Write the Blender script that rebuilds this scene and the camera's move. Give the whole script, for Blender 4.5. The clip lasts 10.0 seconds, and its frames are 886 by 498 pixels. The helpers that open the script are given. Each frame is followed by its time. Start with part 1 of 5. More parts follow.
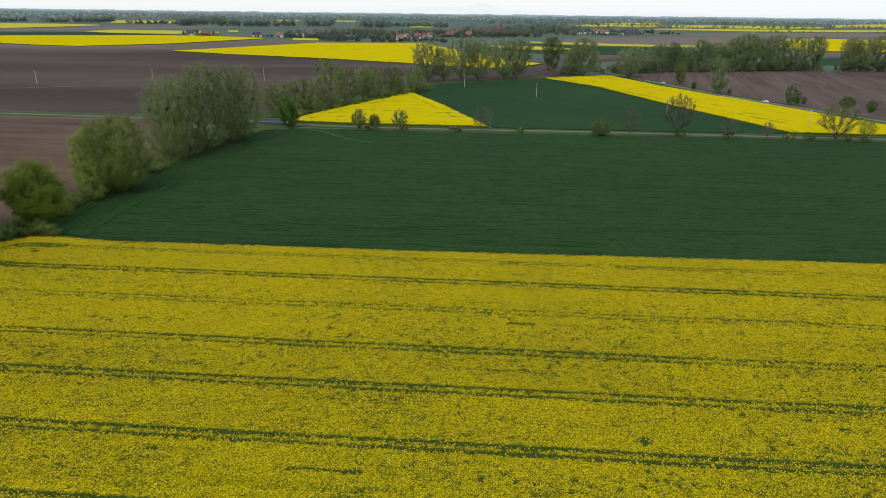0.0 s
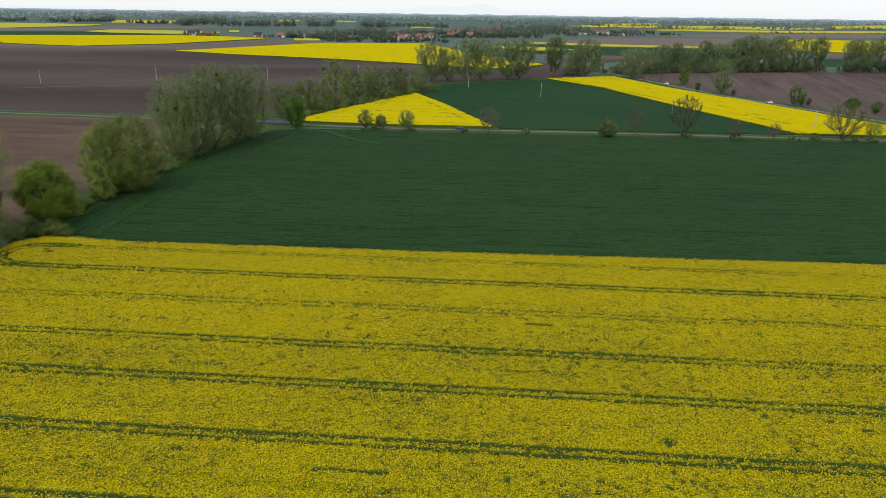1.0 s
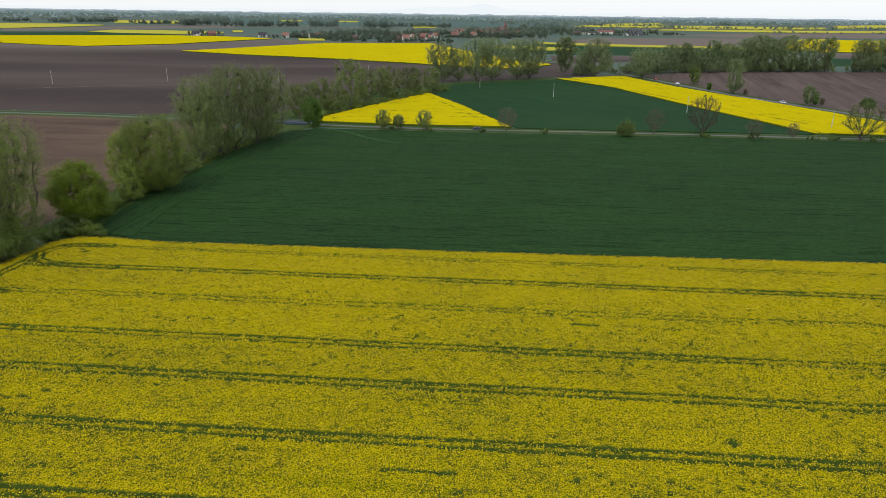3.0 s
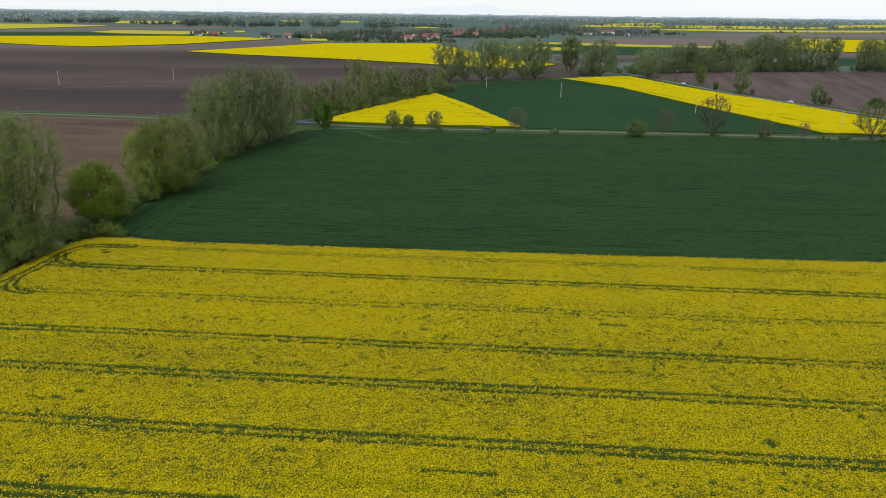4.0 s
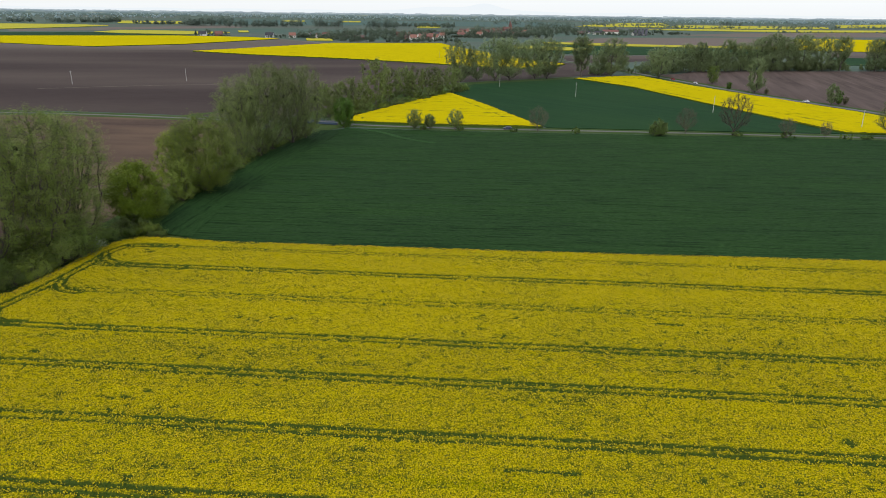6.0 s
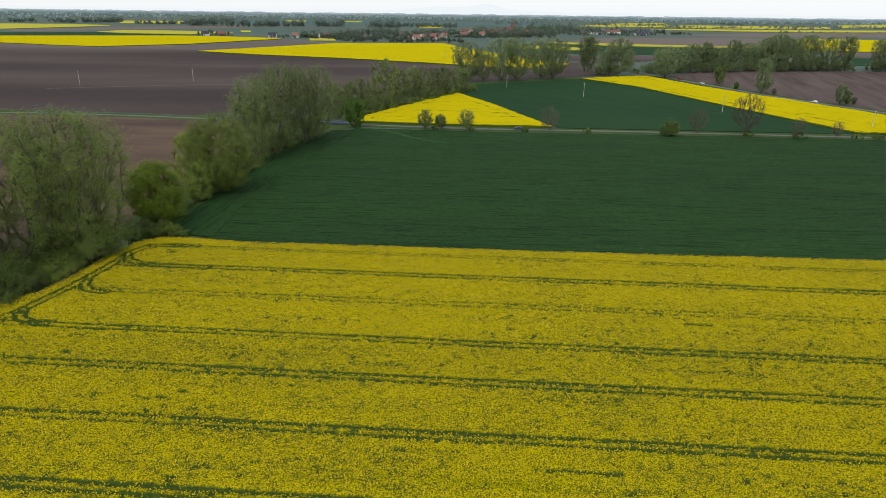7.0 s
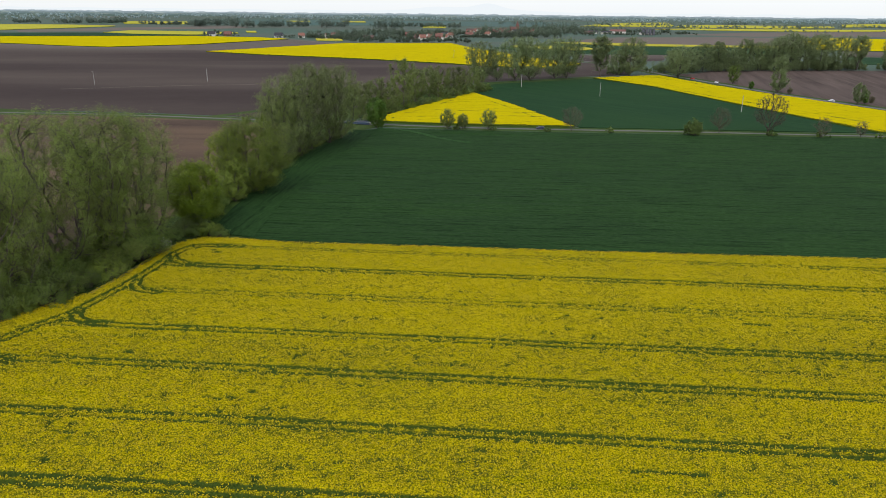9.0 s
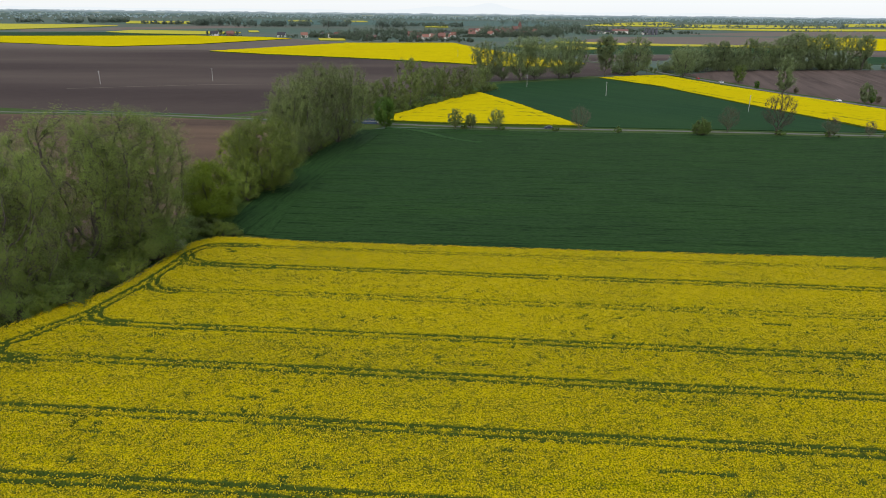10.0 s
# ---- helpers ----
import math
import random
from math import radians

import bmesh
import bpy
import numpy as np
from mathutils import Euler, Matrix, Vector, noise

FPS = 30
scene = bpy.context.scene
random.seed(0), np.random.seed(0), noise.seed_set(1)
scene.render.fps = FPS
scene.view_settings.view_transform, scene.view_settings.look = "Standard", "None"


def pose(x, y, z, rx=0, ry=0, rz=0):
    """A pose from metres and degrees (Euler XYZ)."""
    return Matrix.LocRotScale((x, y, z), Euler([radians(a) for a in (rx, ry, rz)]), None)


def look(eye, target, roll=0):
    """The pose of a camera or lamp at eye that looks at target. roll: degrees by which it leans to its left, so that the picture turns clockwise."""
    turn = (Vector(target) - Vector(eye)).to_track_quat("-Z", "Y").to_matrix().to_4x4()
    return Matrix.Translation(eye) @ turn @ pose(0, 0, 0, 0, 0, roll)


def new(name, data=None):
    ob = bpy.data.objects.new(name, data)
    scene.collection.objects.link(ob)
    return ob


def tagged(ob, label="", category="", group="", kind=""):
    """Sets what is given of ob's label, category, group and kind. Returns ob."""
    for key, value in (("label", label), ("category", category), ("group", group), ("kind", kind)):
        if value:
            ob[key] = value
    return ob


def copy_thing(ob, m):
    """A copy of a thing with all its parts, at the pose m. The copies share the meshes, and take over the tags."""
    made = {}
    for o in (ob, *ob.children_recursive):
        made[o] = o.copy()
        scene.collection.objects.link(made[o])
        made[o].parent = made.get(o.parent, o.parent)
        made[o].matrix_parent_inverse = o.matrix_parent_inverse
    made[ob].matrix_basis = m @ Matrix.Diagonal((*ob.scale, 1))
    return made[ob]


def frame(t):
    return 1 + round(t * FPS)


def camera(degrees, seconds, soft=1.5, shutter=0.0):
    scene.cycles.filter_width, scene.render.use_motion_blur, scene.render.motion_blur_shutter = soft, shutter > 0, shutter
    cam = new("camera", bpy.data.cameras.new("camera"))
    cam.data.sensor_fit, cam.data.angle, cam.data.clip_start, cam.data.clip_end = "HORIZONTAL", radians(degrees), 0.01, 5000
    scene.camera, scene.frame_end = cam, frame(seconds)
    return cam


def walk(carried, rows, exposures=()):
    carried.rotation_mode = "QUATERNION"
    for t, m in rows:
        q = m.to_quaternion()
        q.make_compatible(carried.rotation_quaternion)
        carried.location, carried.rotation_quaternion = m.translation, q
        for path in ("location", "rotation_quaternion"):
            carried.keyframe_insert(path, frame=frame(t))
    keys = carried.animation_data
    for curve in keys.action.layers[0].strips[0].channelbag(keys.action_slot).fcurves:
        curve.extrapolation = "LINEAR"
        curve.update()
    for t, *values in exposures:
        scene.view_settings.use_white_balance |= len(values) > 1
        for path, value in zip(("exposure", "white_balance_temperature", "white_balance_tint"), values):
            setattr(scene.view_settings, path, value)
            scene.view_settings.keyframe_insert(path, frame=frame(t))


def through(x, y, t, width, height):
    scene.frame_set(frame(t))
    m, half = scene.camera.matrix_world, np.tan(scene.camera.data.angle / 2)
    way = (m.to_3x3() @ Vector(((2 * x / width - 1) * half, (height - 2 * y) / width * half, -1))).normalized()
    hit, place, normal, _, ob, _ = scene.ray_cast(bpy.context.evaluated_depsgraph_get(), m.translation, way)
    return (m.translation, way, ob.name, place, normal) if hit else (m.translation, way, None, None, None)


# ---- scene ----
cam = camera(66.5, 10.0, 0.65)
PATH = [
    (0, (-0.462, -0.106, 55.065), (-0.454, 1.78, 54.399), 0.7),
    (0.5, (-1.952, -0.153, 55.115), (-1.944, 1.733, 54.449), 0.7),
    (1, (-3.83, -0.112, 55.103), (-3.82, 1.774, 54.438), 0.8),
    (1.5, (-5.65, -0.071, 55.035), (-5.64, 1.815, 54.37), 0.8),
    (2, (-7.815, -0.017, 55.013), (-7.804, 1.87, 54.348), 0.8),
    (2.5, (-9.969, 0.019, 54.987), (-9.959, 1.905, 54.322), 0.8),
    (4, (-17.344, 0.187, 54.898), (-17.335, 2.074, 54.233), 0.7),
    (4.5, (-19.825, 0.269, 54.787), (-19.815, 2.155, 54.123), 0.7),
    (5, (-22.454, 0.355, 54.72), (-22.445, 2.242, 54.055), 0.7),
    (5.5, (-25.053, 0.419, 54.626), (-25.043, 2.305, 53.961), 0.7),
    (7, (-32.82, 0.606, 54.52), (-32.811, 2.492, 53.855), 0.7),
    (7.5, (-35.262, 0.595, 54.51), (-35.255, 2.481, 53.845), 0.7),
    (8, (-37.904, 0.677, 54.424), (-37.897, 2.563, 53.759), 0.7),
    (8.5, (-40.411, 0.74, 54.351), (-40.405, 2.627, 53.686), 0.7),
    (9, (-43.0, 0.89, 54.259), (-42.995, 2.776, 53.594), 0.6),
    (9.5, (-44.896, 0.948, 54.174), (-44.894, 2.834, 53.508), 0.6),
    (10, (-46.306, 1.021, 54.144), (-46.304, 2.907, 53.478), 0.6),
]
walk(cam, [(t, look(eye, target, roll)) for t, eye, target, roll in PATH])

# ---- light: an overcast spring sky ----
SUN_HEIGHT, SUN_TURN = 48.0, 200.0
world = bpy.data.worlds.new("overcast_sky")
scene.world = world
world.use_nodes = True
wn, wl = world.node_tree.nodes, world.node_tree.links
wn.clear()
sky = wn.new("ShaderNodeTexSky")
sky.sky_type, sky.sun_disc = "NISHITA", False
sky.sun_elevation, sky.sun_rotation = radians(SUN_HEIGHT), radians(SUN_TURN)
sky.dust_density = 3.0
sky_light = wn.new("ShaderNodeBackground")
sky_light.inputs["Strength"].default_value = 0.05
wl.new(sky.outputs[0], sky_light.inputs["Color"])
# the cloud layer: pale, a little uneven
cloud_at = wn.new("ShaderNodeTexCoord")
cloud_map = wn.new("ShaderNodeMapping")
cloud_map.inputs["Scale"].default_value = (1.5, 1.5, 5.0)
cloud_noise = wn.new("ShaderNodeTexNoise")
cloud_noise.inputs["Scale"].default_value = 2.0
cloud_noise.inputs["Detail"].default_value = 5.0
cloud_ramp = wn.new("ShaderNodeValToRGB")
cloud_ramp.color_ramp.elements[0].position, cloud_ramp.color_ramp.elements[1].position = 0.3, 0.7
cloud_ramp.color_ramp.elements[0].color = (0.70, 0.76, 0.83, 1)
cloud_ramp.color_ramp.elements[1].color = (0.80, 0.82, 0.84, 1)
cloud_light = wn.new("ShaderNodeBackground")
cloud_light.inputs["Strength"].default_value = 0.86
# the haze whitens the sky towards the horizon
rise = wn.new("ShaderNodeSeparateXYZ")
haze = wn.new("ShaderNodeMapRange")
haze.inputs["From Min"].default_value, haze.inputs["From Max"].default_value = 0.0, 0.3
haze.inputs["To Min"].default_value, haze.inputs["To Max"].default_value = 0.85, 0.0
white = wn.new("ShaderNodeMix")
white.data_type = "RGBA"
white.inputs["B"].default_value = (0.80, 0.822, 0.836, 1)
wl.new(cloud_at.outputs["Generated"], cloud_map.inputs["Vector"])
wl.new(cloud_map.outputs[0], cloud_noise.inputs["Vector"])
wl.new(cloud_noise.outputs[0], cloud_ramp.inputs[0])
wl.new(cloud_at.outputs["Generated"], rise.inputs[0])
wl.new(rise.outputs["Z"], haze.inputs["Value"])
wl.new(haze.outputs[0], white.inputs["Factor"])
wl.new(cloud_ramp.outputs[0], white.inputs["A"])
wl.new(white.outputs["Result"], cloud_light.inputs["Color"])
both = wn.new("ShaderNodeAddShader")
wl.new(sky_light.outputs[0], both.inputs[0])
wl.new(cloud_light.outputs[0], both.inputs[1])
world_out = wn.new("ShaderNodeOutputWorld")
wl.new(both.outputs[0], world_out.inputs["Surface"])

sun = new("sun", bpy.data.lights.new("sun", "SUN"))
sun.data.energy, sun.data.angle, sun.data.color = 0.9, radians(14), (1.0, 0.96, 0.9)
SUN_AZ = radians(SUN_TURN)
sun.matrix_world = look((0, 0, 300), Vector((0, 0, 300)) - Vector((math.sin(SUN_AZ) * math.cos(radians(SUN_HEIGHT)), math.cos(SUN_AZ) * math.cos(radians(SUN_HEIGHT)), math.sin(radians(SUN_HEIGHT)))))
scene.view_settings.exposure = 0.35


# ---- materials ----
def bare(name):
    m = bpy.data.materials.new(name)
    m.use_nodes = True
    n, l = m.node_tree.nodes, m.node_tree.links
    return m, n, l, n["Principled BSDF"]


def noise_node(n, l, where, scale, detail=4.0, rough=0.55, stretch=(1, 1, 1), turn=0.0):
    mp = n.new("ShaderNodeMapping")
    mp.vector_type = "TEXTURE"
    mp.inputs["Rotation"].default_value = (0, 0, radians(turn))
    mp.inputs["Scale"].default_value = stretch
    l.new(where, mp.inputs["Vector"])
    t = n.new("ShaderNodeTexNoise")
    t.inputs["Scale"].default_value, t.inputs["Detail"].default_value, t.inputs["Roughness"].default_value = scale, detail, rough
    l.new(mp.outputs[0], t.inputs["Vector"])
    return t.outputs[0]


def ramp(n, l, value, stops):
    r = n.new("ShaderNodeValToRGB")
    e = r.color_ramp.elements
    while len(e) < len(stops):
        e.new(0.5)
    for k, (at, c) in enumerate(stops):
        e[k].position, e[k].color = at, (*c, 1)
    l.new(value, r.inputs[0])
    return r.outputs[0]


def blend(n, l, a, b, factor, mode="MIX"):
    m = n.new("ShaderNodeMix")
    m.data_type, m.blend_type = "RGBA", mode
    for value, socket in ((factor, m.inputs["Factor"]), (a, m.inputs["A"]), (b, m.inputs["B"])):
        if isinstance(value, (int, float)):
            socket.default_value = value
        elif isinstance(value, tuple):
            socket.default_value = (*value, 1)
        else:
            l.new(value, socket)
    return m.outputs["Result"]


def add_bump(n, l, shader, value, strength, distance):
    b = n.new("ShaderNodeBump")
    b.inputs["Strength"].default_value, b.inputs["Distance"].default_value = strength, distance
    l.new(value, b.inputs["Height"])
    l.new(b.outputs[0], shader.inputs["Normal"])


def ground_material(name, dark, light, grain, patch, stretch=(1, 1, 1), turn=0.0, tint=None, bump=0.5, depth=0.1, tint_scale=0.01, tint_stretch=(1, 1, 1), rough=0.95, dry=None):
    """Soil, grass or crop: grain at one scale, patches at another, and a slow change of tint over the field."""
    m, n, l, p = bare(name)
    at = n.new("ShaderNodeTexCoord").outputs["Object"]
    g = noise_node(n, l, at, grain, 6.0, 0.65, stretch, turn)
    c = ramp(n, l, g, [(0.32, dark), (0.68, light)])
    q = noise_node(n, l, at, patch, 3.0, 0.5, stretch, turn)
    c = blend(n, l, c, ramp(n, l, q, [(0.3, dark), (0.7, light)]), 0.4)
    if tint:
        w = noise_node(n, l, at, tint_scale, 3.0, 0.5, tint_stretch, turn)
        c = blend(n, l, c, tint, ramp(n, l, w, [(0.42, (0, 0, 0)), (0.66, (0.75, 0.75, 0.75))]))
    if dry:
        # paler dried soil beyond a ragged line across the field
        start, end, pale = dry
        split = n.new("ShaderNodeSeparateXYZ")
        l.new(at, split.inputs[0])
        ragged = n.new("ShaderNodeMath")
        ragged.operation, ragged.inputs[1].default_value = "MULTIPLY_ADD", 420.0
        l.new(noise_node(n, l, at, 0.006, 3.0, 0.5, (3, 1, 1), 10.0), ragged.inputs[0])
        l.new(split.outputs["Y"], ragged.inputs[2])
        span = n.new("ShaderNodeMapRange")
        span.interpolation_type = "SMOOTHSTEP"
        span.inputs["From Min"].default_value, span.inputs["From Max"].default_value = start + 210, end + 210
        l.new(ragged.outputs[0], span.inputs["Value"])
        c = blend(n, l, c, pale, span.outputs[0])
    l.new(c, p.inputs["Base Color"])
    p.inputs["Roughness"].default_value = rough
    p.inputs["Specular IOR Level"].default_value = 0.03
    add_bump(n, l, p, g, bump, depth)
    return m


def leaf_material(name, colours, through=0.45, patch=0.35, dull=(0.75, 0.8, 0.6)):
    m, n, l, p = bare(name)
    geo = n.new("ShaderNodeNewGeometry")
    ob = n.new("ShaderNodeObjectInfo")
    c = ramp(n, l, geo.outputs["Random Per Island"], [(k / (len(colours) - 1), col) for k, col in enumerate(colours)])
    at = n.new("ShaderNodeTexCoord").outputs["Object"]
    c = blend(n, l, c, blend(n, l, c, dull, 1.0, "MULTIPLY"), ramp(n, l, noise_node(n, l, at, patch, 2.0), [(0.35, (0, 0, 0)), (0.65, (1, 1, 1))]))
    hsv = n.new("ShaderNodeHueSaturation")
    spread = n.new("ShaderNodeMapRange")
    spread.inputs["To Min"].default_value, spread.inputs["To Max"].default_value = 0.8, 1.2
    l.new(ob.outputs["Random"], spread.inputs["Value"])
    l.new(spread.outputs[0], hsv.inputs["Value"])
    l.new(c, hsv.inputs["Color"])
    l.new(hsv.outputs[0], p.inputs["Base Color"])
    p.inputs["Roughness"].default_value = 0.6
    p.inputs["Specular IOR Level"].default_value = 0.2
    tr = n.new("ShaderNodeBsdfTranslucent")
    l.new(hsv.outputs[0], tr.inputs["Color"])
    mx = n.new("ShaderNodeMixShader")
    mx.inputs[0].default_value = through
    l.new(p.outputs[0], mx.inputs[1])
    l.new(tr.outputs[0], mx.inputs[2])
    l.new(mx.outputs[0], n["Material Output"].inputs["Surface"])
    return m


def plain(name, colour, rough=0.7, metal=0.0, vary=0.15, scale=3.0):
    m, n, l, p = bare(name)
    at = n.new("ShaderNodeTexCoord").outputs["Object"]
    lo = tuple(c * (1 - vary) for c in colour)
    hi = tuple(min(1, c * (1 + vary)) for c in colour)
    g = noise_node(n, l, at, scale, 5.0, 0.6)
    l.new(ramp(n, l, g, [(0.3, lo), (0.7, hi)]), p.inputs["Base Color"])
    p.inputs["Roughness"].default_value, p.inputs["Metallic"].default_value = rough, metal
    add_bump(n, l, p, g, 0.2, 0.02)
    return m


def rape_material(name, thick, thin, turn=-4.5, blossom_from=0.95, grain=2.6, heads=0.0):
    """Green stalks below, blossoms on top, thinner in streaks along the drilled rows. thick, thin: the top's colours."""
    m, n, l, p = bare(name)
    at = n.new("ShaderNodeTexCoord").outputs["Object"]
    g = noise_node(n, l, at, grain, 6.0, 0.7)
    streak = noise_node(n, l, at, 0.30, 5.0, 0.65, (18, 1, 1), turn)
    yellow = ramp(n, l, g, [(0.30, thin), (0.55, thick)])
    relief = g
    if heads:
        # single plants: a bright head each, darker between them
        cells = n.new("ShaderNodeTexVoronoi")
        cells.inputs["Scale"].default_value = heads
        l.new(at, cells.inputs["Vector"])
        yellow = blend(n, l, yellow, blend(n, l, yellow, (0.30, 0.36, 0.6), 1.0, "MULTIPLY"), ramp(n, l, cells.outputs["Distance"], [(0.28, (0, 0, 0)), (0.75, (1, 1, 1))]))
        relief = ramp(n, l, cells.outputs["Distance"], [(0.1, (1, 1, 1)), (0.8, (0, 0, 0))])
    yellow = blend(n, l, yellow, blend(n, l, yellow, (0.62, 0.72, 0.5), 1.0, "MULTIPLY"), ramp(n, l, streak, [(0.28, (1, 1, 1)), (0.42, (0, 0, 0))]))
    broad = noise_node(n, l, at, 0.02, 3.0, 0.5, (3, 1, 1), turn)
    yellow = blend(n, l, yellow, blend(n, l, yellow, (0.88, 0.92, 0.9), 1.0, "MULTIPLY"), broad)
    split = n.new("ShaderNodeSeparateXYZ")
    l.new(at, split.inputs[0])
    add = n.new("ShaderNodeMath")
    add.operation, add.inputs[1].default_value = "MULTIPLY_ADD", 0.5
    l.new(g, add.inputs[0])
    l.new(split.outputs["Z"], add.inputs[2])
    height = n.new("ShaderNodeMapRange")
    height.inputs["From Min"].default_value, height.inputs["From Max"].default_value = blossom_from, blossom_from + 0.3
    l.new(add.outputs[0], height.inputs["Value"])
    green = ramp(n, l, g, [(0.3, (0.030, 0.058, 0.012)), (0.7, (0.080, 0.112, 0.017))])
    l.new(blend(n, l, green, yellow, height.outputs[0]), p.inputs["Base Color"])
    p.inputs["Roughness"].default_value = 0.9
    p.inputs["Specular IOR Level"].default_value = 0.0
    add_bump(n, l, p, relief, 0.8, 0.25)
    return m


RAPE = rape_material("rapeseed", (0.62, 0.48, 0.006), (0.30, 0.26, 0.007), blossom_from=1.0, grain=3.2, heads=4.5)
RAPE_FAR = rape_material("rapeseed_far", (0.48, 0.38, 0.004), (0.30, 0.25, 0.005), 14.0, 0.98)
# the distant strips: air haze mixed into the yellow, so paler and less saturated
RAPE_HAZE = rape_material("rapeseed_hazed", (0.40, 0.355, 0.05), (0.30, 0.285, 0.05), 4.0, 0.7)
BLOSSOM = leaf_material("rapeseed_blossom", [(0.35, 0.285, 0.005), (0.50, 0.395, 0.004), (0.62, 0.48, 0.005), (0.50, 0.395, 0.005)], 0.3, 1.6, (0.74, 0.77, 0.7))
STALK = leaf_material("rapeseed_leaf", [(0.040, 0.072, 0.012), (0.068, 0.10, 0.014), (0.11, 0.135, 0.016)], 0.25)
def wheat_material(name, turn, lift=1.0):
    """Young wheat: drilled rows with thin dark gaps, grain of the leaves, and slow changes of tint."""
    m, n, l, p = bare(name)
    at = n.new("ShaderNodeTexCoord").outputs["Object"]
    rows = noise_node(n, l, at, 1.1, 3.0, 0.8, (16, 1, 1), turn)
    fine = noise_node(n, l, at, 1.9, 4.0, 0.75, (2.2, 1, 1), turn)
    broad = noise_node(n, l, at, 0.05, 3.0, 0.5, (5, 1, 1), turn)
    c = ramp(n, l, fine, [(0.30, (0.009 * lift, 0.026 * lift, 0.008 * lift)), (0.70, (0.029 * lift, 0.066 * lift, 0.020 * lift))])
    c = blend(n, l, c, blend(n, l, c, (0.55, 0.58, 0.62), 1.0, "MULTIPLY"), ramp(n, l, rows, [(0.40, (1, 1, 1)), (0.47, (0, 0, 0))]))
    c = blend(n, l, c, blend(n, l, c, (1.10, 1.12, 1.0), 1.0, "MULTIPLY"), ramp(n, l, broad, [(0.4, (0, 0, 0)), (0.65, (1, 1, 1))]))
    l.new(c, p.inputs["Base Color"])
    p.inputs["Roughness"].default_value = 0.9
    p.inputs["Specular IOR Level"].default_value = 0.03
    add_bump(n, l, p, fine, 0.6, 0.15)
    return m


WHEAT = wheat_material("young_wheat", -3.8, 0.86)
WHEAT_HEAD = wheat_material("headland_wheat", 84, 0.86)
WHEAT_THIN = wheat_material("thin_trodden_wheat", -50, 1.3)
WHEAT_FAR = ground_material("young_wheat_far", (0.008, 0.029, 0.012), (0.019, 0.051, 0.019), 0.5, 0.12, (1, 14, 1), 42.0, (0.018, 0.047, 0.016), 0.6, 0.15, 0.008)
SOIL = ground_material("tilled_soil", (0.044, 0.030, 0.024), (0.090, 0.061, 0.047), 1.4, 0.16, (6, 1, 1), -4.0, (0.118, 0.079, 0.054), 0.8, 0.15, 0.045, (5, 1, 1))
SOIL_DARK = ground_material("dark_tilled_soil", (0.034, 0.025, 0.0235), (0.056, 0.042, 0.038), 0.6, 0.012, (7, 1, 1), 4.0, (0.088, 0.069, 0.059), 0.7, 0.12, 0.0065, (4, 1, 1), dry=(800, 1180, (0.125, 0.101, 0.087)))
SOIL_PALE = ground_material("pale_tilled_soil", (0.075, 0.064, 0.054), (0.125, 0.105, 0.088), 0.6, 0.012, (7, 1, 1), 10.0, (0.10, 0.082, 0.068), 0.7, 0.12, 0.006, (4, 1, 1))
SOIL_RIDGED = ground_material("ridged_soil", (0.034, 0.025, 0.022), (0.125, 0.094, 0.083), 0.16, 0.05, (1, 16, 1), -16.5, (0.085, 0.064, 0.057), 0.7, 0.15, 0.01)
GRASS = ground_material("rough_grass", (0.017, 0.040, 0.009), (0.052, 0.084, 0.021), 1.2, 0.12, tint=(0.055, 0.075, 0.026), bump=0.8, depth=0.2, tint_scale=0.04)
# the plain's green is lightened and blued to stand in for haze
MEADOW = ground_material("hazed_meadow", (0.052, 0.086, 0.069), (0.078, 0.115, 0.09), 0.05, 0.006, (4, 1, 1), tint=(0.09, 0.09, 0.075), tint_scale=0.003, tint_stretch=(4, 1, 1))
ASPHALT = ground_material("old_asphalt", (0.095, 0.093, 0.09), (0.145, 0.142, 0.137), 1.5, 0.2, bump=0.2, depth=0.02)
BARK = plain("bark", (0.075, 0.063, 0.052), 0.9, vary=0.35, scale=2.0)
TWIG = plain("pale_twig", (0.135, 0.115, 0.092), 0.9, vary=0.3, scale=1.0)
CONCRETE = plain("concrete", (0.38, 0.37, 0.355), 0.85)
DARK_METAL = plain("galvanised_steel", (0.14, 0.145, 0.15), 0.6, 0.2)
BARK_GREY = plain("grey_bark", (0.085, 0.075, 0.058), 0.95, vary=0.3)
BARK_DARK = plain("dark_bark", (0.05, 0.042, 0.034), 0.95, vary=0.3)
LEAF_POPLAR = leaf_material("poplar_leaf", [(0.190, 0.259, 0.062), (0.230, 0.305, 0.071), (0.265, 0.339, 0.081), (0.241, 0.276, 0.098)], 0.6, dull=(0.85, 0.9, 0.75))
LEAF_CREEK = leaf_material("creek_leaf", [(0.140, 0.185, 0.058), (0.168, 0.218, 0.067), (0.196, 0.246, 0.078), (0.179, 0.202, 0.090)], 0.5)
LEAF_ROW = leaf_material("row_leaf", [(0.200, 0.254, 0.121), (0.232, 0.292, 0.138), (0.265, 0.324, 0.153)], 0.62, dull=(0.88, 0.9, 0.85))
LEAF_MAPLE = leaf_material("maple_leaf", [(0.150, 0.216, 0.019), (0.204, 0.282, 0.025), (0.258, 0.330, 0.030)])
LEAF_WILLOW = leaf_material("willow_leaf", [(0.154, 0.204, 0.040), (0.187, 0.242, 0.046), (0.226, 0.281, 0.055)])
LEAF_FRESH = leaf_material("fresh_leaf", [(0.07, 0.14, 0.02), (0.09, 0.175, 0.026), (0.115, 0.205, 0.03)])
